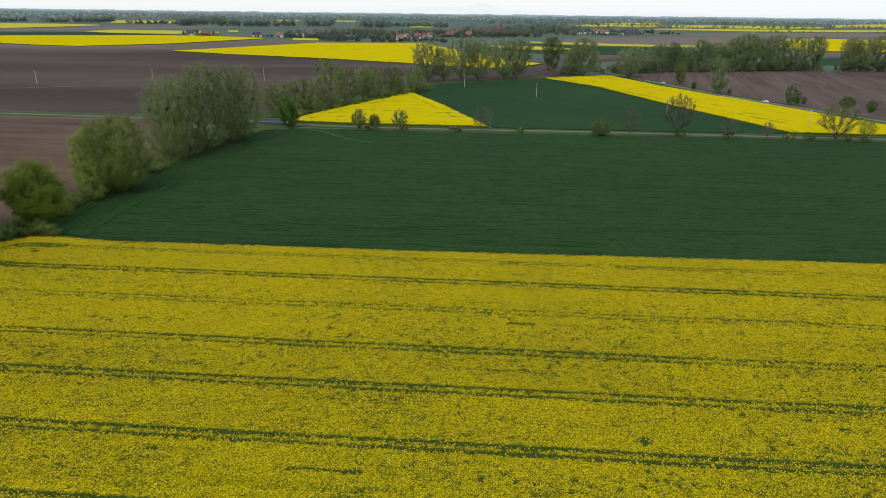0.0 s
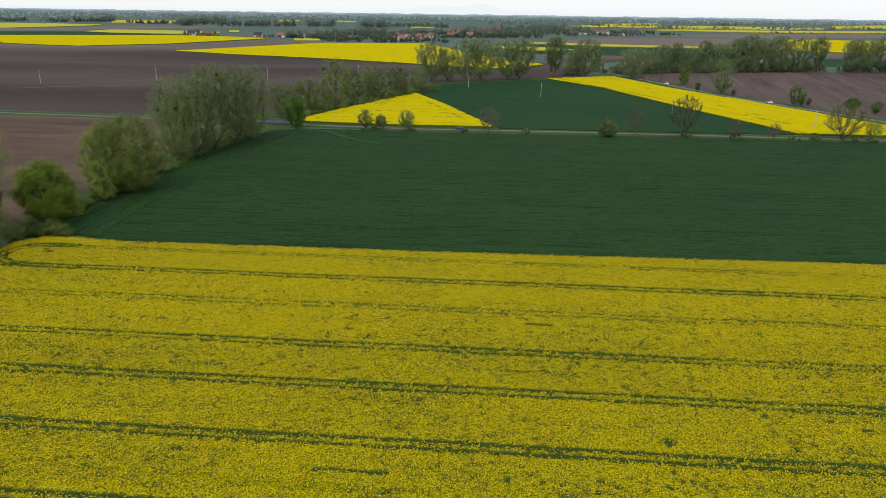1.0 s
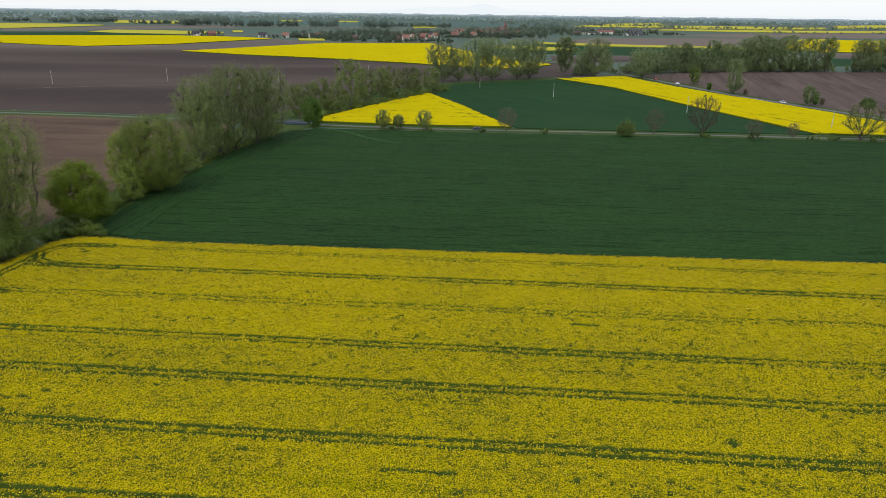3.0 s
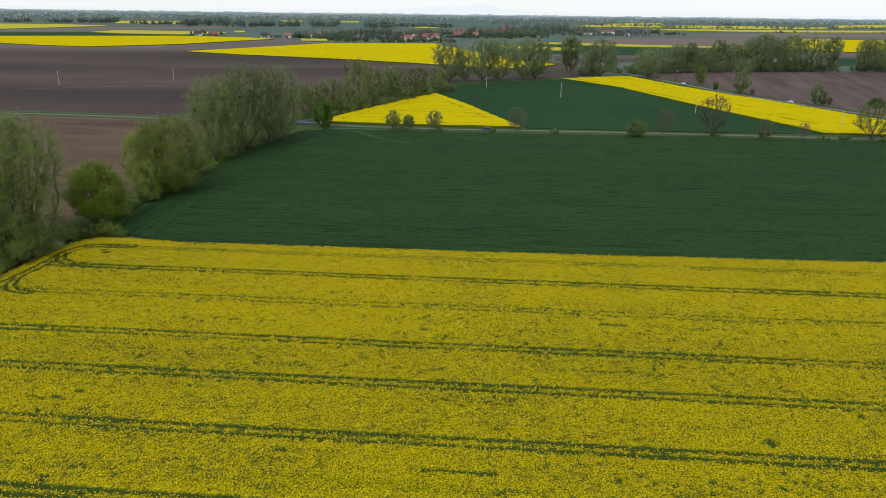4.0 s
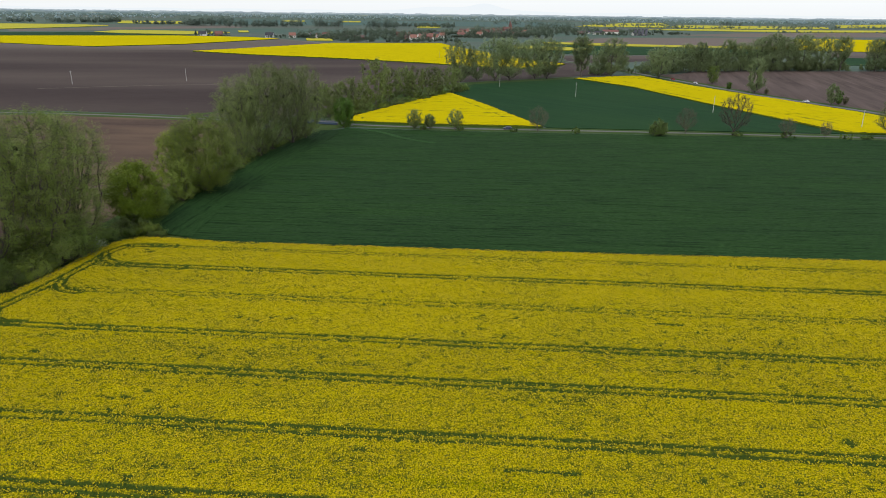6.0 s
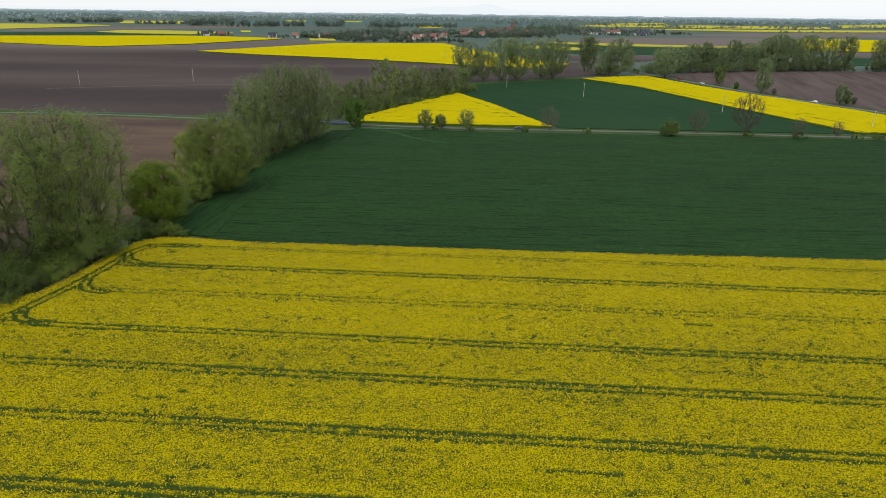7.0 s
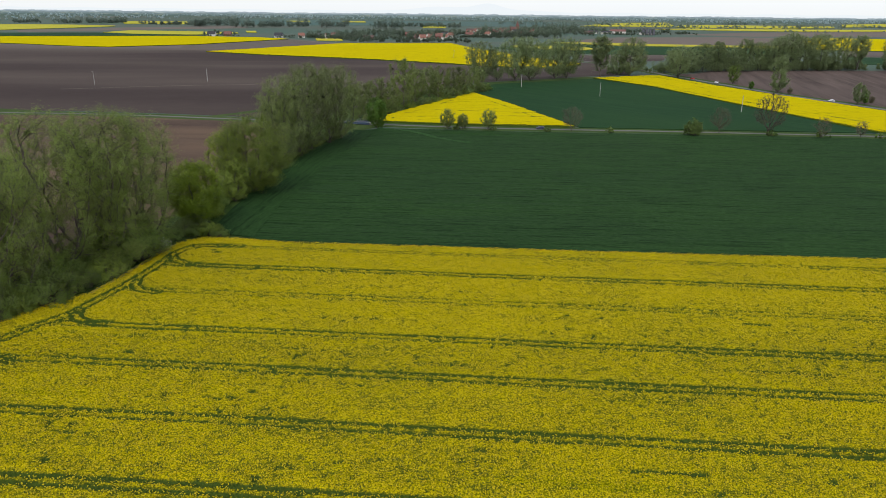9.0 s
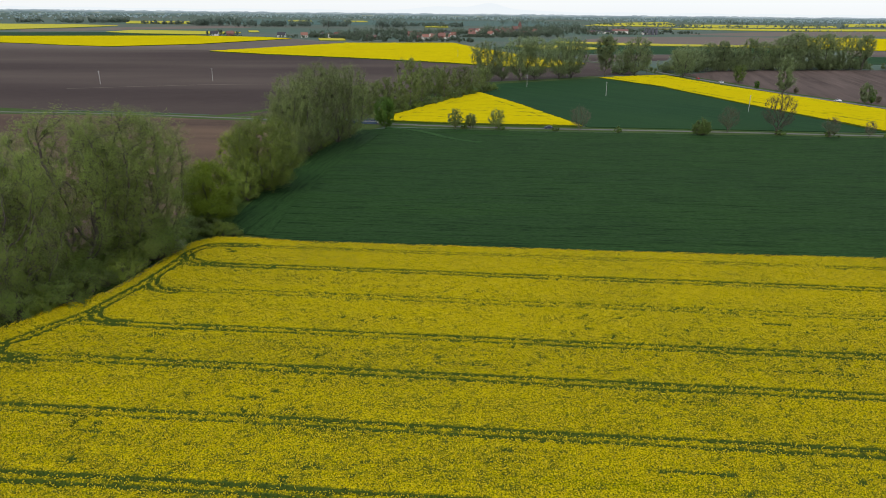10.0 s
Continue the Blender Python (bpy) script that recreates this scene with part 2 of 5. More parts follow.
LEAF_SHRUB = leaf_material("shrub_leaf", [(0.140, 0.202, 0.054), (0.185, 0.252, 0.067), (0.224, 0.286, 0.081)], 0.6)
LEAF_BUD = leaf_material("budding_leaf", [(0.11, 0.10, 0.058), (0.14, 0.135, 0.065), (0.12, 0.105, 0.07)])
LEAF_MISTLETOE = leaf_material("mistletoe_leaf", [(0.020, 0.028, 0.010), (0.035, 0.05, 0.014)])
# leaves of the tree rows far out, with aerial haze put into their green
LEAF_FAR = leaf_material("hazed_far_leaf", [(0.13, 0.17, 0.14), (0.165, 0.21, 0.17), (0.19, 0.24, 0.19)], 0.55, dull=(0.9, 0.92, 0.9))
LEAF_WHITE = leaf_material("white_blossom", [(0.08, 0.12, 0.04), (0.12, 0.17, 0.06), (0.5, 0.5, 0.45), (0.7, 0.7, 0.65)])
LEAF_DULL = leaf_material("dull_shrub_leaf", [(0.095, 0.142, 0.043), (0.128, 0.182, 0.054), (0.162, 0.223, 0.065)])
# village and horizon leaves: haze tinted in, paler and bluer for the horizon
LEAF_VILLAGE = leaf_material("hazed_village_leaf", [(0.105, 0.138, 0.101), (0.138, 0.176, 0.123), (0.171, 0.209, 0.143)], 0.6, dull=(0.85, 0.88, 0.85))
LEAF_HAZE = leaf_material("hazed_horizon_leaf", [(0.276, 0.352, 0.359), (0.331, 0.407, 0.414), (0.373, 0.448, 0.455)], 0.55, dull=(0.9, 0.92, 0.93))
# wheat out on the plain, the haze over it painted into its colours
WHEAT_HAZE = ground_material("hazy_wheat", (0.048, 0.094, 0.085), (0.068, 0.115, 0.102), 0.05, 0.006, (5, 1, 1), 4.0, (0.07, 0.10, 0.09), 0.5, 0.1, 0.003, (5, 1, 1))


# ---- helpers for meshes ----
def mesh_object(name, verts, faces, material, parent=None, label="", smooth=False):
    me = bpy.data.meshes.new(name)
    me.from_pydata([tuple(v) for v in verts], [], faces)
    me.materials.append(material)
    if smooth:
        me.polygons.foreach_set("use_smooth", [True] * len(me.polygons))
    me.update()
    ob = new(name, me)
    if parent:
        ob.parent = parent
    if label:
        ob["label"] = label
    return ob


def part(name, bm, material, parent, label=""):
    me = bpy.data.meshes.new(name)
    bm.to_mesh(me)
    bm.free()
    me.materials.append(material)
    ob = new(name, me)
    ob.parent = parent
    if label:
        ob["label"] = label
    return ob


def quads_object(name, corners, material, parent=None, label=""):
    """Many loose leaves from an array (count, corners of each, 3)."""
    count, sides = corners.shape[:2]
    me = bpy.data.meshes.new(name)
    me.vertices.add(count * sides)
    me.vertices.foreach_set("co", np.ascontiguousarray(corners, dtype=np.float32).ravel())
    me.loops.add(count * sides)
    me.loops.foreach_set("vertex_index", np.arange(count * sides, dtype=np.int32))
    me.polygons.add(count)
    me.polygons.foreach_set("loop_start", np.arange(0, count * sides, sides, dtype=np.int32))
    me.materials.append(material)
    me.update(calc_edges=True)
    ob = new(name, me)
    if parent:
        ob.parent = parent
    if label:
        ob["label"] = label
    return ob


def grid_object(name, xs, ys, heights, material, keep=None, parent=None):
    """A sheet over the lattice xs by ys with the given heights; keep: which cells exist."""
    nx, ny = len(xs), len(ys)
    gx, gy = np.meshgrid(xs, ys)
    co = np.stack([gx, gy, heights], -1).reshape(-1, 3).astype(np.float32)
    idx = np.arange(nx * ny).reshape(ny, nx)
    cells = np.stack([idx[:-1, :-1], idx[:-1, 1:], idx[1:, 1:], idx[1:, :-1]], -1).reshape(-1, 4)
    if keep is not None:
        cells = cells[keep.ravel()]
    used = np.unique(cells)
    back = np.zeros(nx * ny, dtype=np.int32)
    back[used] = np.arange(len(used))
    cells, co = back[cells], co[used]
    me = bpy.data.meshes.new(name)
    me.vertices.add(len(co))
    me.vertices.foreach_set("co", co.ravel())
    me.loops.add(cells.size)
    me.loops.foreach_set("vertex_index", cells.ravel().astype(np.int32))
    me.polygons.add(len(cells))
    me.polygons.foreach_set("loop_start", np.arange(0, cells.size, 4, dtype=np.int32))
    me.materials.append(material)
    me.update(calc_edges=True)
    ob = new(name, me)
    if parent:
        ob.parent = parent
    return ob


def slab(name, outline, top, material, bottom=-0.02, parent=None):
    """A flat piece of ground or crop with a true thickness."""
    bm = bmesh.new()
    up = [bm.verts.new((x, y, top)) for x, y in outline]
    down = [bm.verts.new((x, y, bottom)) for x, y in outline]
    f = bm.faces.new(up)
    for k in range(len(outline)):
        j = (k + 1) % len(outline)
        bm.faces.new((up[k], down[k], down[j], up[j]))
    bmesh.ops.triangulate(bm, faces=[f])
    bmesh.ops.recalc_face_normals(bm, faces=bm.faces)
    me = bpy.data.meshes.new(name)
    bm.to_mesh(me)
    bm.free()
    me.materials.append(material)
    ob = new(name, me)
    if parent:
        ob.parent = parent
    return ob


def strip(name, line, width, top, material):
    """A road or verge of a constant width along a line."""
    left, right = [], []
    for k, (x, y) in enumerate(line):
        a, b = Vector(line[max(k - 1, 0)]), Vector(line[min(k + 1, len(line) - 1)])
        d = (b - a).normalized() * (width / 2)
        left.append((x - d.y, y + d.x))
        right.append((x + d.y, y - d.x))
    return slab(name, left + right[::-1], top, material)


LATTICE = np.random.RandomState(7).rand(512, 512)


def vnoise(x, y, size, shift=0):
    """Smooth random heights from 0 to 1 with features of that size."""
    u, v = np.asarray(x) / size + shift * 37.3, np.asarray(y) / size + shift * 17.9
    i, j = np.floor(u).astype(int), np.floor(v).astype(int)
    fu, fv = u - i, v - j
    fu, fv = fu * fu * (3 - 2 * fu), fv * fv * (3 - 2 * fv)
    a, b = LATTICE[i % 512, j % 512], LATTICE[(i + 1) % 512, j % 512]
    c, d = LATTICE[i % 512, (j + 1) % 512], LATTICE[(i + 1) % 512, (j + 1) % 512]
    return (a * (1 - fu) + b * fu) * (1 - fv) + (c * (1 - fu) + d * fu) * fv


def inside(x, y, outline):
    x, y = np.asarray(x), np.asarray(y)
    hit = np.zeros(x.shape, bool)
    for k in range(len(outline)):
        (x0, y0), (x1, y1) = outline[k - 1], outline[k]
        cross = (y0 > y) != (y1 > y)
        at = (x1 - x0) * (y - y0) / ((y1 - y0) if y1 != y0 else 1e-9) + x0
        hit ^= cross & (x < at)
    return hit


def away(x, y, line):
    """The distance from each place to a line of several legs."""
    best = np.full(np.shape(x), 1e9)
    for (x0, y0), (x1, y1) in zip(line[:-1], line[1:]):
        dx, dy = x1 - x0, y1 - y0
        t = np.clip(((x - x0) * dx + (y - y0) * dy) / (dx * dx + dy * dy), 0, 1)
        best = np.minimum(best, np.hypot(x - x0 - t * dx, y - y0 - t * dy))
    return best


def leaf_quads(centres, size, rng, flat=0.0, long=1.5, face=None, loose=0.5):
    """Small pointed leaves at the centres, turned at random; flat: how much they lie level; face: the way that they look, more or less."""
    n = len(centres)
    u = rng.normal(size=(n, 3))
    u[:, 2] *= 1 - flat
    if face is not None:
        face = face / (np.linalg.norm(face, axis=1)[:, None] + 1e-6) + rng.normal(size=(n, 3)) * loose
        face /= np.linalg.norm(face, axis=1)[:, None]
        u -= (u * face).sum(1)[:, None] * face
    u /= np.linalg.norm(u, axis=1)[:, None]
    w = rng.normal(size=(n, 3)) if face is None else np.cross(face, u)
    w[:, 2] *= 1 - flat if face is None else 1
    w -= (w * u).sum(1)[:, None] * u
    w /= np.linalg.norm(w, axis=1)[:, None]
    s = (size * rng.uniform(0.6, 1.35, n))[:, None]
    u, w = u * s * 0.5 * long, w * s * 0.5
    return np.stack([centres - u, centres + w, centres + u, centres - w], 1)


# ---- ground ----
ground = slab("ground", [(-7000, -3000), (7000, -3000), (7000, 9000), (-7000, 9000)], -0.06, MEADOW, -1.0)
tagged(ground, "flat open farmland under meadow and young crops", "ground", kind="structure")

ROAD = [(-700, 412), (-500, 393), (-285, 370), (-241, 369), (-195, 363.5), (-157, 356.5), (-94.5, 346), (-72, 342), (-48, 338), (-19, 334), (2, 332.8), (60, 330.2), (108, 326.5), (141, 323.5), (181, 320.5), (210, 318), (270, 313), (420, 300)]
HIGHWAY = [(285, 250), (262, 316), (244, 374), (219.5, 440), (198.7, 497), (181, 577), (174, 610), (164, 650), (157, 700), (150, 735), (135, 797), (100, 877), (40, 980), (-10, 1110)]
verge = strip("verge", ROAD, 14, -0.02, GRASS)
tagged(verge, "rough green grass verge along the country lane", "verge", kind="structure")
bank = strip("verge", HIGHWAY, 18, -0.03, GRASS)
tagged(bank, "rough grass verge along the paved main road", "verge", kind="structure")
creek_bank = slab("verge", [(-96, 158), (-94, 162), (-101, 168), (-101, 200), (-98, 240), (-94, 275), (-85, 320), (-72, 338), (-66, 380), (-50, 425), (-36, 458), (-20, 485), (-5, 520), (100, 612), (86, 622), (-10, 560), (-45, 515), (-80, 440), (-105, 380), (-112, 330), (-122, 250), (-125, 180), (-132, 130), (-160, 70), (-200, 0), (-180, 0), (-140, 78), (-122, 108), (-115, 120), (-110, 148)], -0.01, GRASS)
tagged(creek_bank, "overgrown grassy bank along the tree-lined creek", "bank", kind="structure")
balk = slab("verge", [(-112, 158), (-80, 154.5), (0, 149.5), (103, 144.5), (300, 131.5), (420, 124), (420, 130), (260, 140), (103, 150), (0, 155), (-80, 160), (-100, 168)], 0.006, GRASS)
tagged(balk, "narrow grassy balk between rapeseed and wheat", "verge", kind="structure")
road = strip("road", ROAD, 3.0, 0.03, ASPHALT)
tagged(road, "narrow pale asphalt country lane between fields", "road", kind="structure")
highway = strip("road", HIGHWAY, 5.5, 0.03, ASPHALT)
tagged(highway, "grey asphalt main road running past the fields", "road", kind="structure")

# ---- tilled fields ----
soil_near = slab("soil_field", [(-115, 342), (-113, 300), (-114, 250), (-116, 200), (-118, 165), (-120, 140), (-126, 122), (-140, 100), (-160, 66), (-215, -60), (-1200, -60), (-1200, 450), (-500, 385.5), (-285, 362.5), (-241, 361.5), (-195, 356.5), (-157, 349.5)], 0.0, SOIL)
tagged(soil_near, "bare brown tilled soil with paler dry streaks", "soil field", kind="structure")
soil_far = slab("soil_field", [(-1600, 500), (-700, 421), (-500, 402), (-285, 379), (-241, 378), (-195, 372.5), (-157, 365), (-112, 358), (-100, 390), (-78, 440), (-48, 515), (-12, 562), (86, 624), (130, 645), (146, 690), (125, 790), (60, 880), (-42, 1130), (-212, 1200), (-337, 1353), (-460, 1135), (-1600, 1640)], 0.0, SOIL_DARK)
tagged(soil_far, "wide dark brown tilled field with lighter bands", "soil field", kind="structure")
soil_right = slab("soil_field", [(275, 320), (253, 376), (229, 442), (208, 499), (190, 579), (173, 652), (200, 668), (225, 698), (300, 712), (464, 731), (700, 752), (760, 300), (430, 309)], 0.0, SOIL_RIDGED)
tagged(soil_right, "brown ploughed field with soft parallel ridges", "soil field", kind="structure")

# ---- green crops ----
WHEAT_OUT = [(-101.5, 167.5), (-103, 185), (-102.5, 202), (-99.5, 231), (-97, 263), (-92, 289), (-85, 322), (-68.5, 329), (2, 323.5), (105, 318), (204, 309.5), (420, 291), (420, 127), (260, 137.3), (103, 147.3), (0, 152.4), (-80, 157.7), (-90, 160.3)]
wheat_x, wheat_y = np.arange(-106, 216, 1.6), np.arange(138, 330, 0.5)
gx, gy = np.meshgrid(wheat_x, wheat_y)
along = gy + 0.066 * gx
HEADLAND = [(-97, 166), (-97, 190), (-95, 215), (-92, 240), (-89, 265), (-84, 288), (-74, 308), (-60, 316), (0, 313)]
rut = np.minimum(np.abs(away(gx, gy, HEADLAND) - 0.9), 9)
heights = 0.30 + 0.10 * (vnoise(gx * 0.03, along, 0.9, 1) - 0.5) + 0.12 * (vnoise(gx * 0.05, along, 3.1, 2) - 0.5) + 0.05 * vnoise(gx, gy, 1.0, 3)
heights -= 0.2 * np.clip(1 - rut / 0.7, 0, 1)
for k in range(11):
    rut = np.abs(np.abs(along - (166 + 15 * k)) - 0.9)
    heights -= 0.10 * np.clip(1 - rut / 0.4, 0, 1) * (0.3 + 0.7 * vnoise(gx, gy, 9, 20 + k))
keep = inside((gx[:-1, :-1] + gx[1:, 1:]) / 2, (gy[:-1, :-1] + gy[1:, 1:]) / 2, WHEAT_OUT)
wheat = grid_object("wheat_crop", wheat_x, wheat_y, heights, WHEAT, keep)
tagged(wheat, "dense dark green young wheat in drilled rows", "wheat", kind="stuff")
wheat_head = slab("wheat_crop", [(-98, 163.8), (-101.5, 167.5), (-103, 185), (-102.5, 202), (-99.5, 231), (-97, 263), (-92, 289), (-86, 318), (-74, 322), (-79, 288), (-84, 262), (-87, 231), (-89, 202), (-90, 185), (-90, 162)], 0.39, WHEAT_HEAD)
tagged(wheat_head, "young wheat drilled along the headland beside the creek", "wheat", kind="stuff")
wheat_side = slab("wheat_crop", [(212, 308.8), (420, 291), (420, 127), (260, 137.3), (212, 140.4)], 0.28, WHEAT)
tagged(wheat_side, "dark green young wheat beyond the rapeseed", "wheat", kind="stuff")
wheat_two = slab("wheat_crop", [(25.5, 338), (110, 333), (169, 330), (143.2, 430.5), (119.4, 534.5), (87.6, 600), (-2, 546), (-20, 500), (-18.5, 482), (1.5, 418)], 0.3, WHEAT_FAR)
tagged(wheat_two, "dark green young wheat with faint tramlines beyond the lane", "wheat", kind="stuff")

TRACK = [(-168, 361), (-156, 374), (-138, 400), (-118, 424), (-95, 450)]
grass_track = strip("verge", TRACK, 6, 0.01, GRASS)
tagged(grass_track, "grassy field track branching off the lane", "verge", kind="structure")
baulk = strip("verge", [(-310, 483), (-279, 497), (-228, 517), (-185, 527)], 0.9, 0.01, plain("dry_grass", (0.11, 0.088, 0.068), 0.95))
tagged(baulk, "thin pale strip of dry grass in the soil", "verge", kind="structure")
pale_path = strip("verge", [(-74, 329), (-66, 326.5), (-58, 321), (-51, 313), (-46, 305), (-39, 298), (-30, 293)], 3.2, 0.40, WHEAT_THIN)
tagged(pale_path, "pale trodden swath in the corner of the wheat", "path", kind="structure")
wedge = slab("verge", [(-420, 406), (-296, 386), (-262, 378), (-240, 374), (-300, 378), (-420, 391)], 0.012, GRASS)
tagged(wedge, "green grass wedge between the lane and the soil", "verge", kind="structure")
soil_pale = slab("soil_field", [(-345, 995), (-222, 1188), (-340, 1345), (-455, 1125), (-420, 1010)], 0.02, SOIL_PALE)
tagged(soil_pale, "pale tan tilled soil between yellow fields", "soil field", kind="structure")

# ---- flowering rapeseed ----
RAPE_OUT = [(-97, 159.2), (-80, 156.4), (0, 151.2), (103, 146.1), (300, 133.3), (300, -60), (-190, -60), (-150, 55), (-124, 107), (-117.5, 118), (-112.5, 124.5), (-109.3, 139), (-108, 150), (-106, 155.5), (-102, 159)]
rape_x, rape_y = np.arange(-150, 118, 0.60), np.arange(50, 161, 0.30)
SLOPE = 0.075


def tracks(x, y):
    """How deep the wheels and the drill left gaps: 0 in full crop, 1 in a bare wheel track."""
    a = y + SLOPE * x + 0.5 * (vnoise(x, y * 0, 23, 4) - 0.5)
    deep = np.zeros(x.shape)
    ragged = 0.14 + 1.2 * (0.5 * vnoise(x, y, 1.6, 5) + 0.5 * vnoise(x, y, 0.7, 15)) * (0.45 + vnoise(x, y * 0.2, 11, 6))
    full = np.where(x > 1.5 + np.interp(y, [p[1] for p in HEAD_TRACK[:12]], [p[0] for p in HEAD_TRACK[:12]]), 1.0, 0.0)
    for near, gauge, wide, much in ((61.0, 1.6, 0.42, 1.0), (75.1, 1.65, 0.42, 0.95), (89.3, 1.75, 0.44, 0.95), (102.2, 1.65, 0.44, 1.0), (118.3, 1.7, 0.36, 0.6), (132.6, 1.7, 0.58, 1.1), (145.2, 1.4, 0.40, 0.7)):
        for k, side in enumerate((-0.5, 0.5)):
            d = np.abs(a - near - side * gauge)
            some = much * ((0.8, 1.15)[k] + 0.6 * (vnoise(x, y * 0, 17, 8 + k + int(near)) - 0.3))
            deep = np.maximum(deep, some * ragged * full * np.clip(1.8 * (1.16 - d / wide), 0, 1.2))
        # the crop stays thin between the two wheels
        deep = np.maximum(deep, 0.06 * much * full * np.clip(1.5 - 2 * np.abs(a - near) / gauge, 0, 1) * (0.3 + vnoise(x, y, 2.2, 50) * vnoise(x, y * 0, 13, 51) * 2.4))
    # weak plants in patches along the drilled rows
    weak = 0.55 * vnoise(x * 0.5, a, 0.7, 52) + 0.45 * vnoise(x, y, 0.5, 53)
    deep = np.maximum(deep, 1.6 * np.clip(weak - 0.64, 0, 0.2) * (0.1 + 1.5 * vnoise(x * 0.4, a, 7, 54)))
    # the headland track that follows the creek, and the turning loops
    for line, gauge, wide in ((HEAD_TRACK, 1.8, 0.42), (LOOP_ONE, 1.7, 0.40), (LOOP_TWO, 1.6, 0.36), (LOOP_THREE, 1.6, 0.38), (LOOP_FOUR, 1.6, 0.38)):
        d = np.abs(away(x, y, line) - gauge / 2)
        deep = np.maximum(deep, (0.95 + 0.4 * ragged) * np.clip(1.8 * (1.3 - d / wide), 0, 1.2))
    # worn ground where the loops leave the headland
    for cx, cy, r in ((-104.5, 142.5, 1.5), (-110, 114.5, 1.2), (-119, 100.5, 1.0), (27.2, 76.7, 0.85), (-95, 148.5, 0.8), (-96.3, 150, 0.7)):
        deep = np.maximum(deep, 1.1 * np.clip(1.4 - np.hypot(x - cx, y - cy) / r, 0, 1) * ragged * 1.2)
    # short missed drill rows
    for x0, x1, at, much in ((-21, -10, 70.2, 0.8), (12, 17, 112.4, 0.7), (20, 30, 111.5, 0.35), (53, 74, 114.0, 0.8), (-76, -60, 122.8, 0.4), (-48, -38, 96.8, 0.5), (4, 20, 95, 0.4), (-94, -89, 77.5, 0.6), (-60, -40, 124.0, 0.3)):
        d = np.abs(y + SLOPE * (x - (x0 + x1) / 2) - at)
        deep = np.maximum(deep, much * ragged * np.clip(1.4 - d / 0.4, 0, 1) * ((x > x0) & (x < x1)))
    return np.clip(deep, 0, 1)


HEAD_TRACK = [(-170, 20), (-150, 48), (-135, 75), (-124.5, 94), (-119.6, 101.3), (-117, 105), (-114.6, 109.3), (-111.1, 114.5), (-108.8, 122.5), (-107, 129.5), (-105.2, 139), (-104.2, 148), (-102.5, 151.5), (-99, 153.2), (-91, 153), (-60, 150.5), (-20, 147.5), (40, 143.5), (110, 138.3)][:15]
LOOP_ONE = [(-104.5, 147), (-103, 143), (-99, 140.8), (-90, 139.5), (-84, 139)]
LOOP_TWO = [(-106, 131), (-105, 127.5), (-102.5, 125.3), (-99.5, 124.9)]
LOOP_THREE = [(-110.5, 116), (-109.3, 112.5), (-106.5, 110.9), (-103, 110.5)]
LOOP_FOUR = [(-119.3, 101.5), (-118.6, 98.3), (-115.5, 97), (-112, 96.5)]


def canopy(x, y):
    """The height of the crop, lower where it is thin."""
    a = y + SLOPE * x
    h = 1.00 + 0.30 * (vnoise(x, y, 0.48, 30) - 0.5) + 0.08 * (vnoise(x, y, 2.0, 10) - 0.5) + 0.12 * (vnoise(x * 0.12, a, 1.4, 11) - 0.5) + 0.12 * (vnoise(x, y, 14, 12) - 0.5)
    return np.maximum(h - 0.85 * tracks(x, y), 0.12)


def heads_object(name, tops, wide, rng, material, parent):
    """Flowering plants: each a ragged little dome of blossom with a tip and an uneven rim of four corners."""
    n = len(tops)
    turn = rng.uniform(0, 6.28, (n, 1)) + np.arange(4) * 1.5708 + rng.uniform(-0.4, 0.4, (n, 4))
    far = wide[:, None] * rng.uniform(0.6, 1.4, (n, 4))
    rim = tops[:, None, :] + np.stack([np.cos(turn) * far, np.sin(turn) * far, -rng.uniform(0.03, 0.20, (n, 4))], -1)
    tip = tops + rng.normal(size=(n, 3)) * np.array([0.04, 0.04, 0.04])
    co = np.concatenate([tip[:, None, :], rim], 1).reshape(-1, 3)
    one = np.array([[0, k + 1, (k + 1) % 4 + 1] for k in range(4)])
    faces = (one[None] + (np.arange(n) * 5)[:, None, None]).ravel()
    me = bpy.data.meshes.new(name)
    me.vertices.add(len(co))
    me.vertices.foreach_set("co", co.astype(np.float32).ravel())
    me.loops.add(len(faces))
    me.loops.foreach_set("vertex_index", faces.astype(np.int32))
    me.polygons.add(n * 4)
    me.polygons.foreach_set("loop_start", np.arange(0, n * 12, 3, dtype=np.int32))
    me.materials.append(material)
    me.update(calc_edges=True)
    ob = new(name, me)
    ob.parent = parent
    return ob


rapeseed = tagged(new("rapeseed_crop"), "flowering yellow rapeseed with dark green wheel tracks", "rapeseed", kind="stuff")
gx, gy = np.meshgrid(rape_x, rape_y)
rape_z = canopy(gx, gy)
keep = inside((gx[:-1, :-1] + gx[1:, 1:]) / 2, (gy[:-1, :-1] + gy[1:, 1:]) / 2, RAPE_OUT)
edge_drop = np.clip(away(gx, gy, RAPE_OUT + RAPE_OUT[:1]) / 0.5, 0, 1)
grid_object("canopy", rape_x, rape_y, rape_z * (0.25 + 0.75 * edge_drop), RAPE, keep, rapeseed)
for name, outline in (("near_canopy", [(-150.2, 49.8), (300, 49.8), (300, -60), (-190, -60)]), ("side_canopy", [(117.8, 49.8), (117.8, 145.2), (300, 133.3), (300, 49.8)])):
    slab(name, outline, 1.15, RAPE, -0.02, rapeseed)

rng = np.random.RandomState(3)
